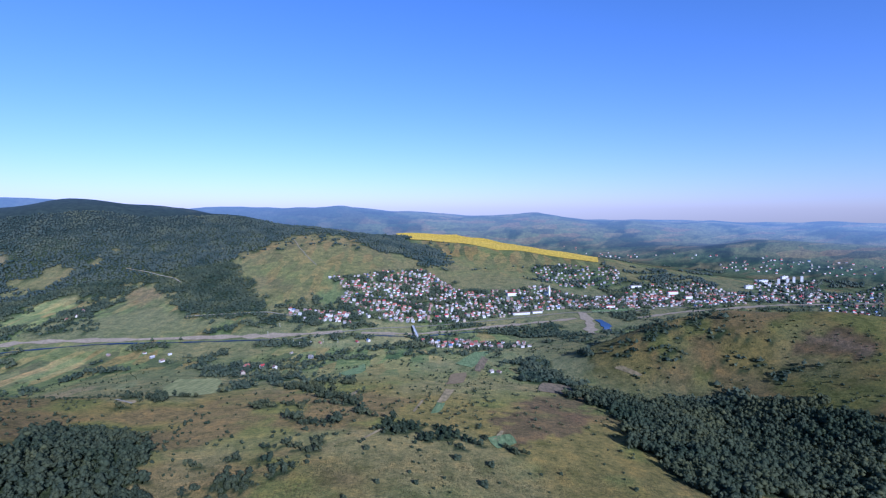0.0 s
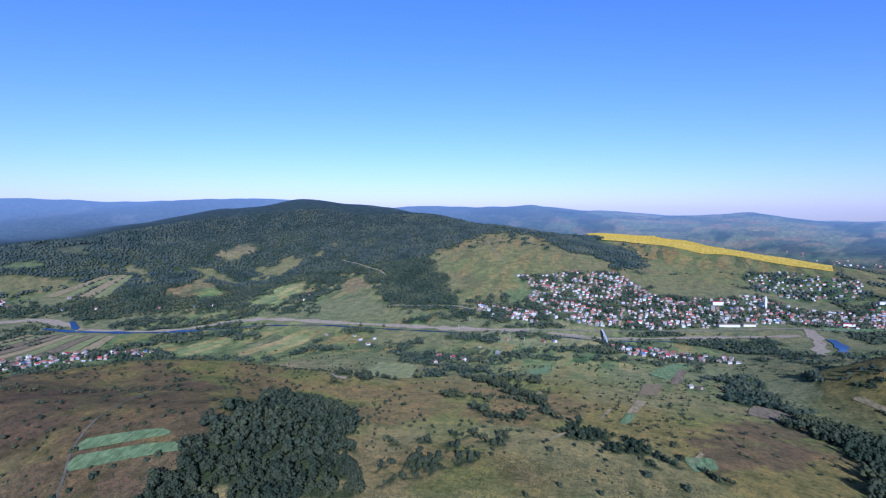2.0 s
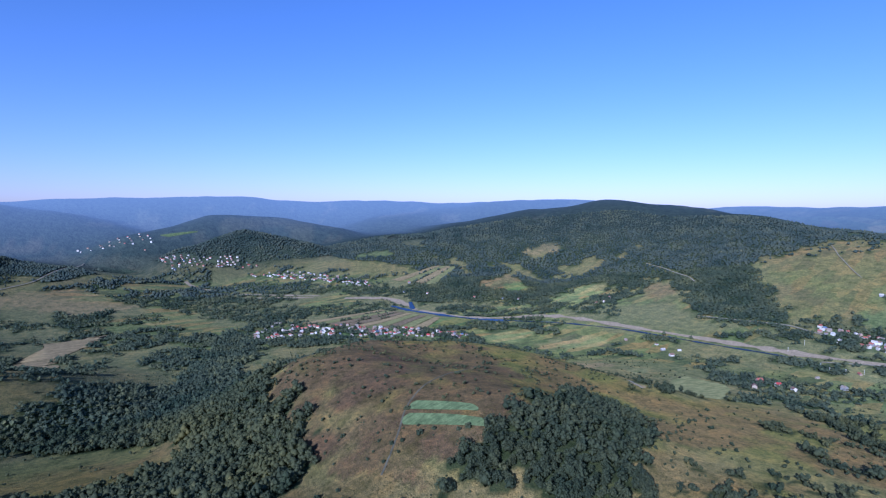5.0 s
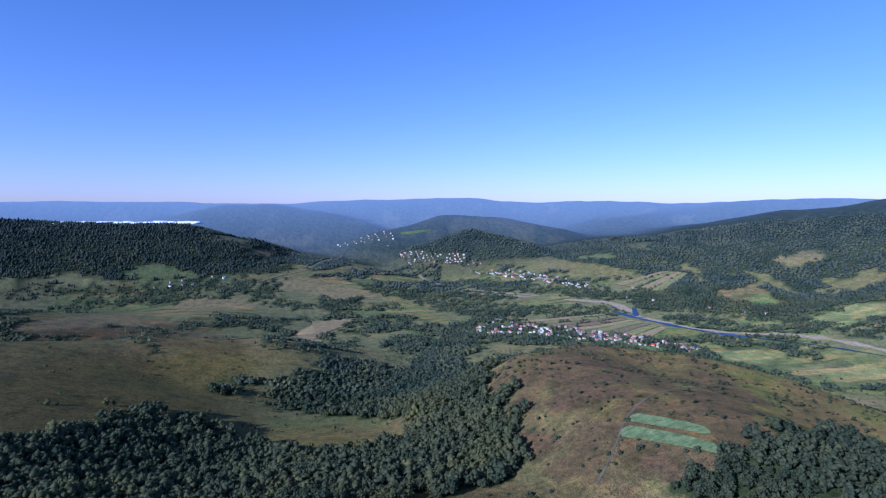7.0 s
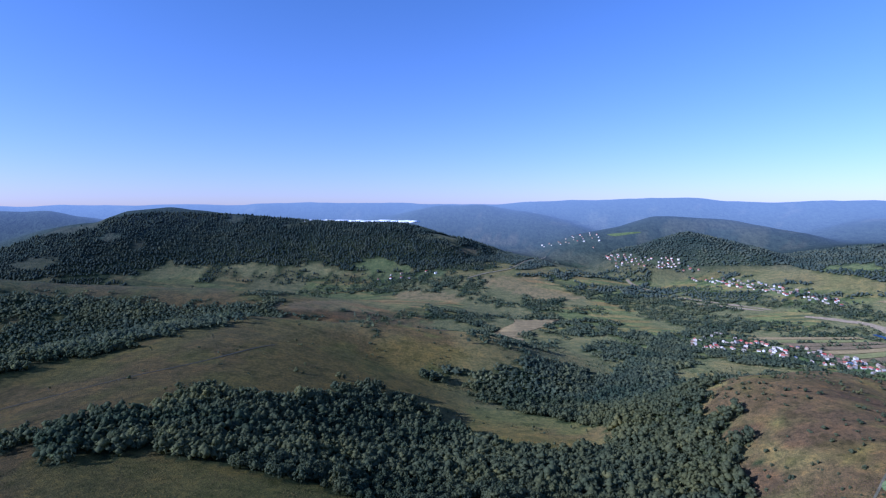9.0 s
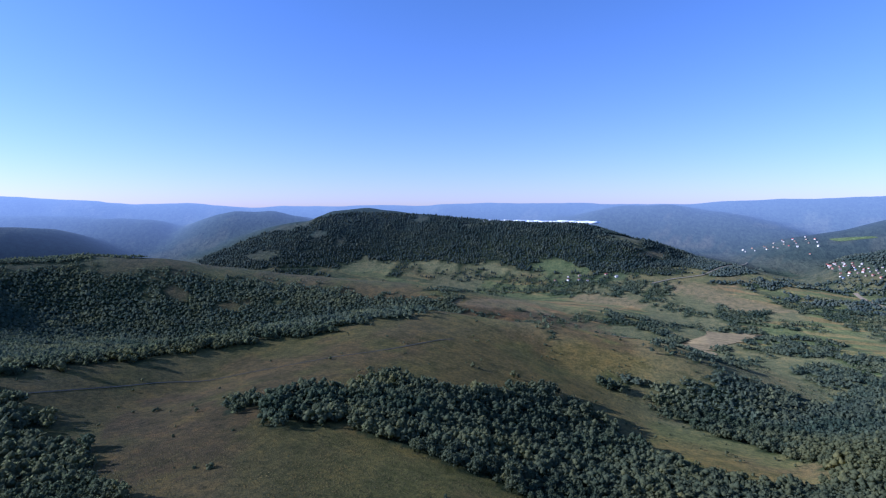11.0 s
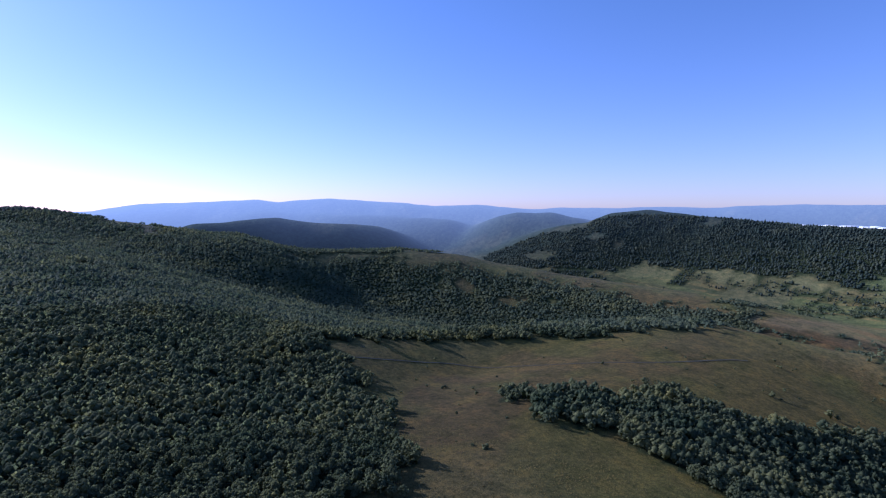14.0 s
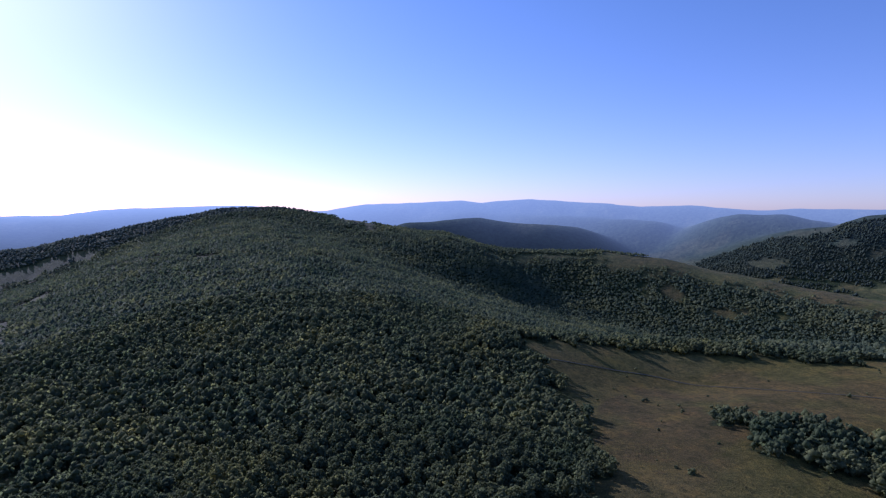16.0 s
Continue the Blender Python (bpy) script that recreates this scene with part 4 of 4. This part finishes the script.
def scatter(r0, r1, spacing):
    """Jittered points between two distances, within the half that is looked at and a margin."""
    g = np.arange(-r1, r1 + spacing, spacing)
    x, y = [c.ravel() + rng.uniform(-0.5, 0.5, c.size) * spacing * 0.95 for c in np.meshgrid(g, g)]
    r, az = np.hypot(x, y), np.degrees(np.arctan2(-x, y)) % 360
    keep = (r >= r0) & (r < r1) & ((az < 206) | (az > 319))
    return x[keep], y[keep]


x, y = scatter(230, 500, 6.2)
near = wooded(x, y)
gaps = rng.uniform(0, 1, len(x)) > np.where(inside(x, y, WOODS["round_wood"]), 0.05 + 0.5 * vnoise(x, y, 30, 18), 0.1)
x, y = x[near & gaps], y[near & gaps]
order = np.argsort(np.hypot(x, y))
x, y = x[order], y[order]
z = ground_z(x, y)
TREES = min(300, len(x))
pick = np.unique(np.linspace(0, len(x) * 0.6, TREES).astype(int))
patterns = [tree_pattern(i) for i in range(5)]
for n, i in enumerate(pick):
    m = pose(x[i], y[i], z[i] - 0.2, 0, 0, rng.uniform(0, 360)) @ Matrix.Scale(rng.uniform(0.75, 1.2) * float(stature(x[i], y[i])), 4)
    if n < 5:
        patterns[n].matrix_basis = m
    else:
        p = patterns[rng.integers(5)]
        c = copy_thing(p, m)
        c.scale = m.to_scale()
rest = np.setdiff1d(np.arange(len(x)), pick)


def wood(name, label, x, y, count, shape, tall, radius, mat, trunks=True, sprays=0):
    """A wood in one mesh: crowns of clumps, each tree of its own size."""
    z = ground_z(x, y)
    spots, sizes = [], []
    size = rng.uniform(0.55, 1.3, len(x)) * stature(x, y)
    slim = rng.uniform(0.72, 1.2, len(x))
    size = size * (1.35 - 0.35 * slim)
    for i in range(count):
        f = (i + rng.uniform(0, 1, len(x))) / count
        out = radius * slim * size * np.sqrt(np.clip(1 - (1.9 * (f - 0.36)) ** 2 * 0.85, 0.03, 1)) * (rng.uniform(0.5, 1.0, len(x)) if count > 1 else 0)
        ang = i * 2.39996 + rng.uniform(0, 6.28, len(x))
        if i == 0 and count > 1:
            out = out * 0
            f = f * 0 + 0.3
        spots.append(np.stack([x + out * np.cos(ang), y + out * np.sin(ang), z + tall * size * (0.3 + 0.6 * f if count > 1 else 0.45)], 1))
        s = radius * slim * size * (rng.uniform(0.8, 1.3, len(x)) * 1.15 / count ** 0.5 if i > 0 else 0.74 if count > 1 else 1)
        sizes.append(np.stack([s, s, s * rng.uniform(0.75, 1.15, len(x)) if i > 0 else tall * size * (0.4 if count > 1 else 0.55)], 1))
    v, f = clumps(np.concatenate(spots), np.concatenate(sizes), shape)
    body = len(v)
    if sprays:
        h, ang = rng.uniform(0, 1, (sprays, len(x))), rng.uniform(0, 6.28, (sprays, len(x)))
        out = 1.05 * radius * slim * size * np.sqrt(np.clip(1 - (1.9 * (h - 0.36)) ** 2 * 0.85, 0.03, 1)) * rng.uniform(0.75, 1.08, h.shape)
        tips = np.stack([x + out * np.cos(ang), y + out * np.sin(ang), z + tall * size * (0.3 + 0.68 * h)], -1).reshape(-1, 3)
        sv, sf = clumps(tips, np.repeat((radius * rng.uniform(0.9, 1.6, tips.shape[0]) / sprays ** 0.5)[:, None], 3, 1), SPRAY, 0.35, 1.5)
        v, f = np.concatenate([v, sv]), np.concatenate([f, sf + body])
    if trunks:
        n = len(x)
        post = np.array([(-0.16, -0.1, 0), (0.16, -0.1, 0), (0, 0.19, 0), (0, 0, 1)])
        pv = post[None] * np.stack([np.ones(n), np.ones(n), tall * size * 0.7], 1)[:, None] + np.stack([x, y, z - 0.3], 1)[:, None]
        pf = np.array([(0, 1, 3), (1, 2, 3), (2, 0, 3)])[None] + (np.arange(n) * 4)[:, None, None]
        f = np.concatenate([f, pf.reshape(-1, 3) + len(v)])
        v = np.concatenate([v, pv.reshape(-1, 3)])
    ob = mesh_object(name, v, f, mat)
    each = np.clip(rng.normal(0.5, 0.22, len(x)) + 0.5 * (vnoise(x, y, 30, 73) - 0.5), 0, 1)
    tone = np.concatenate([np.repeat(np.tile(each, count), len(shape[0])), np.repeat(np.tile(each, sprays), 4)])
    tone = np.concatenate([tone, np.zeros(len(v) - len(tone))])
    ob.data.attributes.new("tone", "FLOAT", "POINT").data.foreach_set("value", tone.astype(np.float32))
    return tagged(ob, label, "wood", kind="stuff")


wood("near_wood", "dense dark green broadleaf wood with uneven crowns", x[rest], y[rest], 15, (OCT_V, OCT_F), 12.5, 4.6, LEAVES, sprays=50)
x, y = scatter(500, 1020, 7.7)
k = wooded(x, y)
wood("slope_wood", "dark green broadleaf wood on the slopes", x[k], y[k], 4, (OCT_V, OCT_F), 12.0, 5.0, LEAVES, sprays=13)
x, y = scatter(1020, 2500, 8.7)
k = wooded(x, y)
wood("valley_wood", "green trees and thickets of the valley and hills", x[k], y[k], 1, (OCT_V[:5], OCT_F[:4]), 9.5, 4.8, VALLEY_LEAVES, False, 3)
x, y = scatter(2500, 3400, 12)
k = wooded(x, y)
south = (y < 0) & (x < -1900)
wood("hill_forest", "green forest that covers the distant hills", x[k & ~south], y[k & ~south], 1, (OCT_V, OCT_F), 10, 6.6, HAZY_LEAVES, False)
wood("conifer_forest", "dark conifer forest on the steep hill", x[k & south], y[k & south], 1, (OCT_V, OCT_F), 13, 5.6, CONIFERS, False)

# lone bushes on the open slopes
x, y = scatter(260, 1550, 13)
u = vnoise(x, y, 60, 81)
heathy = inside(x, y, [(-300, 180), (-930, 255), (-960, 630), (-675, 840), (-375, 630)])
scrubby = in_any(x, y, SCRUBLAND) & (fbm(x, y, 70, 83) > 0.46)
k = (~wooded(x, y)) & (rng.uniform(0, 1, len(x)) < np.where(heathy, 0.06 + 0.8 * (fbm(x, y, 34, 84) > 0.55), np.where(scrubby, 0.5, np.where(y < -150, 0.015, 0.05) + 0.3 * (u > np.where(y < -150, 0.8, 0.66))))) & ~in_any(x, y, [o for _, o in FIELDS])
x, y = x[k], y[k]
order = np.argsort(np.hypot(x, y))
x, y = x[order], y[order]


def bush_pattern(kind):
    v, f = clumps(*[q * np.array([1, 1, 1.0]) for q in crown_spots(10, (1.9, 2.5, 1.6)[kind], 0.3, (2.8, 3.6, 4.2)[kind], 0.6)])
    ob = mesh_object("bush", v, f, LEAVES)
    ob.data.attributes.new("tone", "FLOAT", "POINT").data.foreach_set("value", np.full(len(v), 0.3, np.float32))
    return tagged(ob, "dark green bush standing alone in the meadow", "bush", "bushes on the slopes")


bushes = [bush_pattern(i) for i in range(3)]
for n in range(min(280, len(x))):
    m = pose(x[n], y[n], float(ground_z(x[n], y[n])) - 0.15, 0, 0, rng.uniform(0, 360)) @ Matrix.Scale(rng.uniform(0.3, 0.95) * rng.choice([0.7, 1.0, 1.5]), 4)
    if n < 3:
        bushes[n].matrix_basis = m
    else:
        c = copy_thing(bushes[rng.integers(3)], m)
        c.scale = m.to_scale()
if len(x) > 280:
    wood("scrub", "scattered dark green scrub on heath and meadow", x[280:], y[280:], 4, (OCT_V, OCT_F), 3.4, 2.4, LEAVES, False)

# tussocks of dry grass on the nearest meadows
x, y = scatter(235, 560, 2.35)
k = ~wooded(x, y) & (rng.uniform(0, 1, len(x)) < 0.25 + 0.75 * fbm(x, y, 30, 85)) & ~in_any(x, y, [o for _, o in FIELDS])
x, y = x[k], y[k]
z, n = ground_z(x, y), len(x)
size = rng.uniform(0.3, 0.85, n) * (0.7 + 0.7 * vnoise(x, y, 12, 86))
tip = np.array([(1, 0, 0), (-0.2, 1, 0), (-1, -0.1, 0), (0.1, -1, 0), (0.1, 0.1, 0.9)])
spin = rng.uniform(0, 6.28, n)
c, s = np.cos(spin)[:, None], np.sin(spin)[:, None]
b = tip[None] * size[:, None, None] * (1 + rng.uniform(-0.25, 0.25, (n, 5, 1)))
v = np.stack([b[..., 0] * c - b[..., 1] * s + x[:, None], b[..., 0] * s + b[..., 1] * c + y[:, None], b[..., 2] + z[:, None] - 0.05], -1).reshape(-1, 3)
f = (np.array([(0, 1, 4), (1, 2, 4), (2, 3, 4), (3, 0, 4)])[None] + (np.arange(n) * 5)[:, None, None]).reshape(-1, 3)
tussocks = mesh_object("tussocks", v, f, TUSSOCK)
tussocks.data.attributes.new("tone", "FLOAT", "POINT").data.foreach_set("value", np.repeat(np.clip(fbm(x, y, 40, 87) * 1.4 - 0.2, 0, 1), 5).astype(np.float32))
tagged(tussocks, "dry olive and straw-coloured grass tussocks on the meadow", "grass", kind="stuff")

# ---- houses ----
def part(name, bm, mat, parent, label=""):
    me = bpy.data.meshes.new(name)
    bm.to_mesh(me)
    bm.free()
    me.materials.append(mat)
    ob = new(name, me)
    ob.parent = parent
    return tagged(ob, label)


def box(bm, x0, y0, z0, x1, y1, z1):
    m = Matrix.Translation(((x0 + x1) / 2, (y0 + y1) / 2, (z0 + z1) / 2)) @ Matrix.Diagonal((x1 - x0, y1 - y0, z1 - z0, 1))
    return bmesh.ops.create_cube(bm, size=1, matrix=m)


def prism(bm, outline, y0, y1):
    """An outline in x and z drawn out along y."""
    lo, hi = [bm.verts.new((p[0], y0, p[1])) for p in outline], [bm.verts.new((p[0], y1, p[1])) for p in outline]
    n = len(outline)
    bm.faces.new(lo)
    bm.faces.new(hi[::-1])
    for i in range(n):
        bm.faces.new((lo[i], hi[i], hi[(i + 1) % n], lo[(i + 1) % n]))
    bmesh.ops.recalc_face_normals(bm, faces=bm.faces)


def roof_outline(w, eave, ridge):
    return [(-w - 0.5, eave - 0.25), (0, ridge), (w + 0.5, eave - 0.25), (w + 0.5, eave - 0.02), (0, ridge + 0.28), (-w - 0.5, eave - 0.02)]


def house_pattern(kind):
    w, l, eave, ridge = ((4.2, 5.5, 4.2, 7.6), (4.8, 5.2, 5.8, 9.2), (3.6, 6.2, 3.2, 6.2), (5.2, 6.0, 6.2, 10.0))[kind]
    top = new("house", None)
    bm = bmesh.new()
    prism(bm, [(-w, -1.5), (w, -1.5), (w, eave), (0, ridge - 0.05), (-w, eave)], -l, l)
    part("wall", bm, WALLS, top)
    bm = bmesh.new()
    prism(bm, roof_outline(w, eave, ridge), -l - 0.5, l + 0.5)
    roof = part("roof", bm, ROOFS, top)
    bm = bmesh.new()
    box(bm, w * 0.3, l * 0.2, eave, w * 0.3 + 0.7, l * 0.2 + 0.7, ridge + 0.9)
    part("chimney", bm, BRICK, roof)
    for side in (-1, 1):
        for q in (-0.5, 0.5):
            bm = bmesh.new()
            box(bm, q * w - 0.6, side * l - 0.06, 1.2, q * w + 0.6, side * l + 0.06, 2.6)
            part("window", bm, GLASS, top)
    return tagged(top, "pale rendered village house with a pitched roof", "house", "houses of the valley")


hx, hy = [], []
for spacing, share, o in QUARTERS:
    q = np.array(o)
    gx1, gy1 = np.meshgrid(np.arange(q[:, 0].min(), q[:, 0].max(), spacing), np.arange(q[:, 1].min(), q[:, 1].max(), spacing * 1.15))
    px, py = gx1.ravel() + rng.uniform(-0.28, 0.28, gx1.size) * spacing, gy1.ravel() + rng.uniform(-0.28, 0.28, gx1.size) * spacing
    k = inside(px, py, o) & (vnoise(px, py, 22, 23) > 0.36) & (rng.uniform(0, 1, px.size) < share * 1.4)
    hx.append(px[k])
    hy.append(py[k])
hx, hy = np.concatenate(hx), np.concatenate(hy)
clear = np.ones(len(hx), bool)
for _, width, pts in RIBBONS:
    clear &= from_line(hx, hy, pts) > width * 0.5 + 8
for p in FLATS + HALLS + [CHURCH]:
    clear &= np.hypot(hx - p[0], hy - p[1]) > 34
hx, hy = hx[clear], hy[clear]
order = np.argsort(np.hypot(hx, hy))
hx, hy = np.concatenate([[p[0] for p in FARMS], hx[order]]), np.concatenate([[p[1] for p in FARMS], hy[order]])
hz = ground_z(hx, hy)
turn_of = 360 * vnoise(hx, hy, 260, 95) + rng.choice([0, 90], len(hx)) + rng.uniform(-8, 8, len(hx))
houses = [house_pattern(i) for i in range(4)]
COUNT = min(300, len(hx))
for n in range(COUNT):
    m = pose(hx[n], hy[n], hz[n] + 0.3, 0, 0, turn_of[n]) @ Matrix.Scale(rng.uniform(0.72, 1.05), 4)
    if n < 4:
        houses[n].matrix_basis = m
    else:
        c = copy_thing(houses[rng.integers(4)], m)
        c.scale = m.to_scale()


def house_rows(name, outline, l, mat, i0):
    """The far houses' walls or roofs, in one mesh."""
    n, m = len(hx) - i0, len(outline)
    base = np.array([(p[0], -l, p[1]) for p in outline] + [(p[0], l, p[1]) for p in outline], float)
    size = 0.7 + 0.34 * hash2(np.arange(n), 1, 5)
    c, s = np.cos(np.radians(turn_of[i0:]))[:, None], np.sin(np.radians(turn_of[i0:]))[:, None]
    b = base[None] * size[:, None, None]
    v = np.stack([b[..., 0] * c - b[..., 1] * s, b[..., 0] * s + b[..., 1] * c, b[..., 2]], -1) + np.stack([hx, hy, hz + 0.3], 1)[i0:, None]
    tri = [(i, (i + 1) % m, m + i) for i in range(m)] + [((i + 1) % m, m + (i + 1) % m, m + i) for i in range(m)]
    tri += [(0, i + 1, i) for i in range(1, m - 1)] + [(m, m + i, m + i + 1) for i in range(1, m - 1)]
    f = np.array(tri)[None] + (np.arange(n) * 2 * m)[:, None, None]
    ob = mesh_object(name, v.reshape(-1, 3), f.reshape(-1, 3), mat, False)
    ob.parent = far_town
    return ob


if len(hx) > COUNT:
    far_town = tagged(new("far_town", None), "many small pale houses with red and grey roofs", "town", kind="stuff")
    house_rows("wall", [(-4.4, -1.5), (4.4, -1.5), (4.4, 4.6), (0, 8), (-4.4, 4.6)], 5.6, WALLS_ALL, COUNT)
    house_rows("roof", roof_outline(4.4, 4.6, 8.05), 6.1, ROOFS_ALL, COUNT)


def apartment_block(px, py, long, storeys, angle):
    top = new("apartment_block", None)
    top.matrix_basis = pose(px, py, float(ground_z(px, py)) - 0.5, 0, 0, angle)
    tall = storeys * 2.9 + 1
    bm = bmesh.new()
    box(bm, -long / 2, -6, 0, long / 2, 6, tall)
    part("wall", bm, PANEL, top)
    bm = bmesh.new()
    box(bm, -long / 2 - 0.3, -6.3, tall, long / 2 + 0.3, 6.3, tall + 0.7)
    part("roof", bm, ROOFS, top, "flat grey roof with a low parapet")
    bm = bmesh.new()
    box(bm, -2, -2, tall + 0.7, 2, 2, tall + 3)
    part("lift_house", bm, PANEL, top)
    for side in (-1, 1):
        for st in range(storeys):
            for q in range(int(long // 6)):
                bm = bmesh.new()
                cx = -long / 2 + 3 + 6 * q
                box(bm, cx - 1.1, side * 6 - 0.08, 1.8 + 2.9 * st, cx + 1.1, side * 6 + 0.08, 3.2 + 2.9 * st)
                part("window", bm, GLASS, top)
    tagged(top, "white concrete-panel apartment block of %s storeys" % ("nine", "five")[storeys == 5], "apartment block", "apartment blocks")


for (px, py), (long, storeys, angle) in zip(FLATS, ((54, 5, 18), (48, 5, 25), (24, 9, 60), (24, 9, 60), (24, 9, 60), (24, 9, 60), (36, 5, 10), (18, 5, 60), (18, 5, 60))):
    apartment_block(px, py, long, storeys, angle)


def hall(px, py, long, wide, tall, angle):
    top = new("hall", None)
    top.matrix_basis = pose(px, py, float(ground_z(px, py)) - 0.5, 0, 0, angle)
    bm = bmesh.new()
    box(bm, -long / 2, -wide / 2, 0, long / 2, wide / 2, tall)
    part("wall", bm, PANEL, top)
    bm = bmesh.new()
    prism(bm, [(-wide / 2 - 0.5, tall), (wide / 2 + 0.5, tall), (0, tall + 2.2)], -long / 2 - 0.5, long / 2 + 0.5)
    bmesh.ops.rotate(bm, verts=bm.verts, matrix=Matrix.Rotation(radians(90), 3, "Z"))
    part("roof", bm, ROOFS, top)
    tagged(top, "long low pale building with a shallow roof", "hall", "large halls of the town")


for (px, py), (long, wide, tall, angle) in zip(HALLS, ((68, 16, 8, 18), (40, 14, 7, 18), (46, 20, 10, 5), (44, 16, 12, 8), (30, 16, 10, 10), (40, 18, 12, 20), (36, 14, 8, 10))):
    hall(px, py, long, wide, tall, angle)

# church with a bell tower
church = new("church", None)
church.matrix_basis = pose(*CHURCH, float(ground_z(*CHURCH)) - 0.5, 0, 0, 20)
bm = bmesh.new()
prism(bm, [(-7, 0), (7, 0), (7, 9), (0, 15), (-7, 9)], -14, 14)
part("nave", bm, PANEL, church)
bm = bmesh.new()
prism(bm, roof_outline(7, 9, 15.1), -14.5, 14.5)
part("roof", bm, ROOFS, church)
bm = bmesh.new()
box(bm, -4, -21, 0, 4, -13.5, 34)
part("tower", bm, PANEL, church)
bm = bmesh.new()
bmesh.ops.create_cone(bm, segments=8, radius1=4.6, radius2=0.3, depth=13, matrix=Matrix.Translation((0, -17.2, 40.5)))
part("spire", bm, PANEL, church)
tagged(church, "white church with a tall pointed bell tower", "church")

# footbridge over the river
(ax, ay), (bx, by) = BRIDGE
span, angle = math.hypot(bx - ax, by - ay), math.degrees(math.atan2(by - ay, bx - ax))
bridge = new("bridge", None)
deck_z = max(float(ground_z(ax, ay)), float(ground_z(bx, by)), float(ground_z((ax + bx) / 2, (ay + by) / 2))) + 4
bridge.matrix_basis = pose((ax + bx) / 2, (ay + by) / 2, deck_z, 0, 0, angle)
bm = bmesh.new()
box(bm, -span / 2, -3, -0.5, span / 2, 3, 0)
part("deck", bm, PANEL, bridge)
for side in (-1, 1):
    bm = bmesh.new()
    box(bm, -span / 2, side * 3 - 0.15, 0, span / 2, side * 3 + 0.15, 1.1)
    part("parapet", bm, PANEL, bridge)
for q in (-0.45, -0.15, 0.15, 0.45):
    bm = bmesh.new()
    box(bm, q * span - 0.8, -2.5, -14, q * span + 0.8, 2.5, -0.5)
    part("pier", bm, PANEL, bridge)
tagged(bridge, "grey concrete bridge that crosses the river", "bridge")

# utility poles by the railway
def utility_pole(px, py, angle):
    top = new("utility_pole", None)
    top.matrix_basis = pose(px, py, float(ground_z(px, py)) - 0.3, 0, 0, angle)
    bm = bmesh.new()
    bmesh.ops.create_cone(bm, cap_ends=True, segments=8, radius1=0.35, radius2=0.2, depth=13, matrix=Matrix.Translation((0, 0, 6.5)))
    part("pole", bm, PANEL, top)
    bm = bmesh.new()
    box(bm, -1.6, -0.12, 11.6, 1.6, 0.12, 11.9)
    part("crossarm", bm, PANEL, top)
    for q in (-1.4, 0, 1.4):
        bm = bmesh.new()
        bmesh.ops.create_cone(bm, cap_ends=True, segments=6, radius1=0.12, radius2=0.08, depth=0.4, matrix=Matrix.Translation((q, 0, 12.1)))
        part("insulator", bm, GLASS, top)
    tagged(top, "pale concrete utility pole with a short crossarm", "utility pole", "poles along the railway")


for px, py in POLES:
    utility_pole(px, py, 35)

# morning mist in the valley behind the dark hill
spots = np.stack([np.linspace(-3660, -3740, 26), np.linspace(-1330, -590, 26), np.full(26, 118.0)], 1)
spots[:, :2] += rng.uniform(-20, 20, (26, 2))
swell = np.stack([rng.uniform(70, 110, 26), rng.uniform(50, 80, 26), rng.uniform(9, 17, 26)], 1)
v, f = clumps(spots, swell, (ICO_V, ICO_F), 0.06)
tagged(mesh_object("mist", v, f, MIST), "white bank of morning mist behind the hill", "mist", kind="stuff")
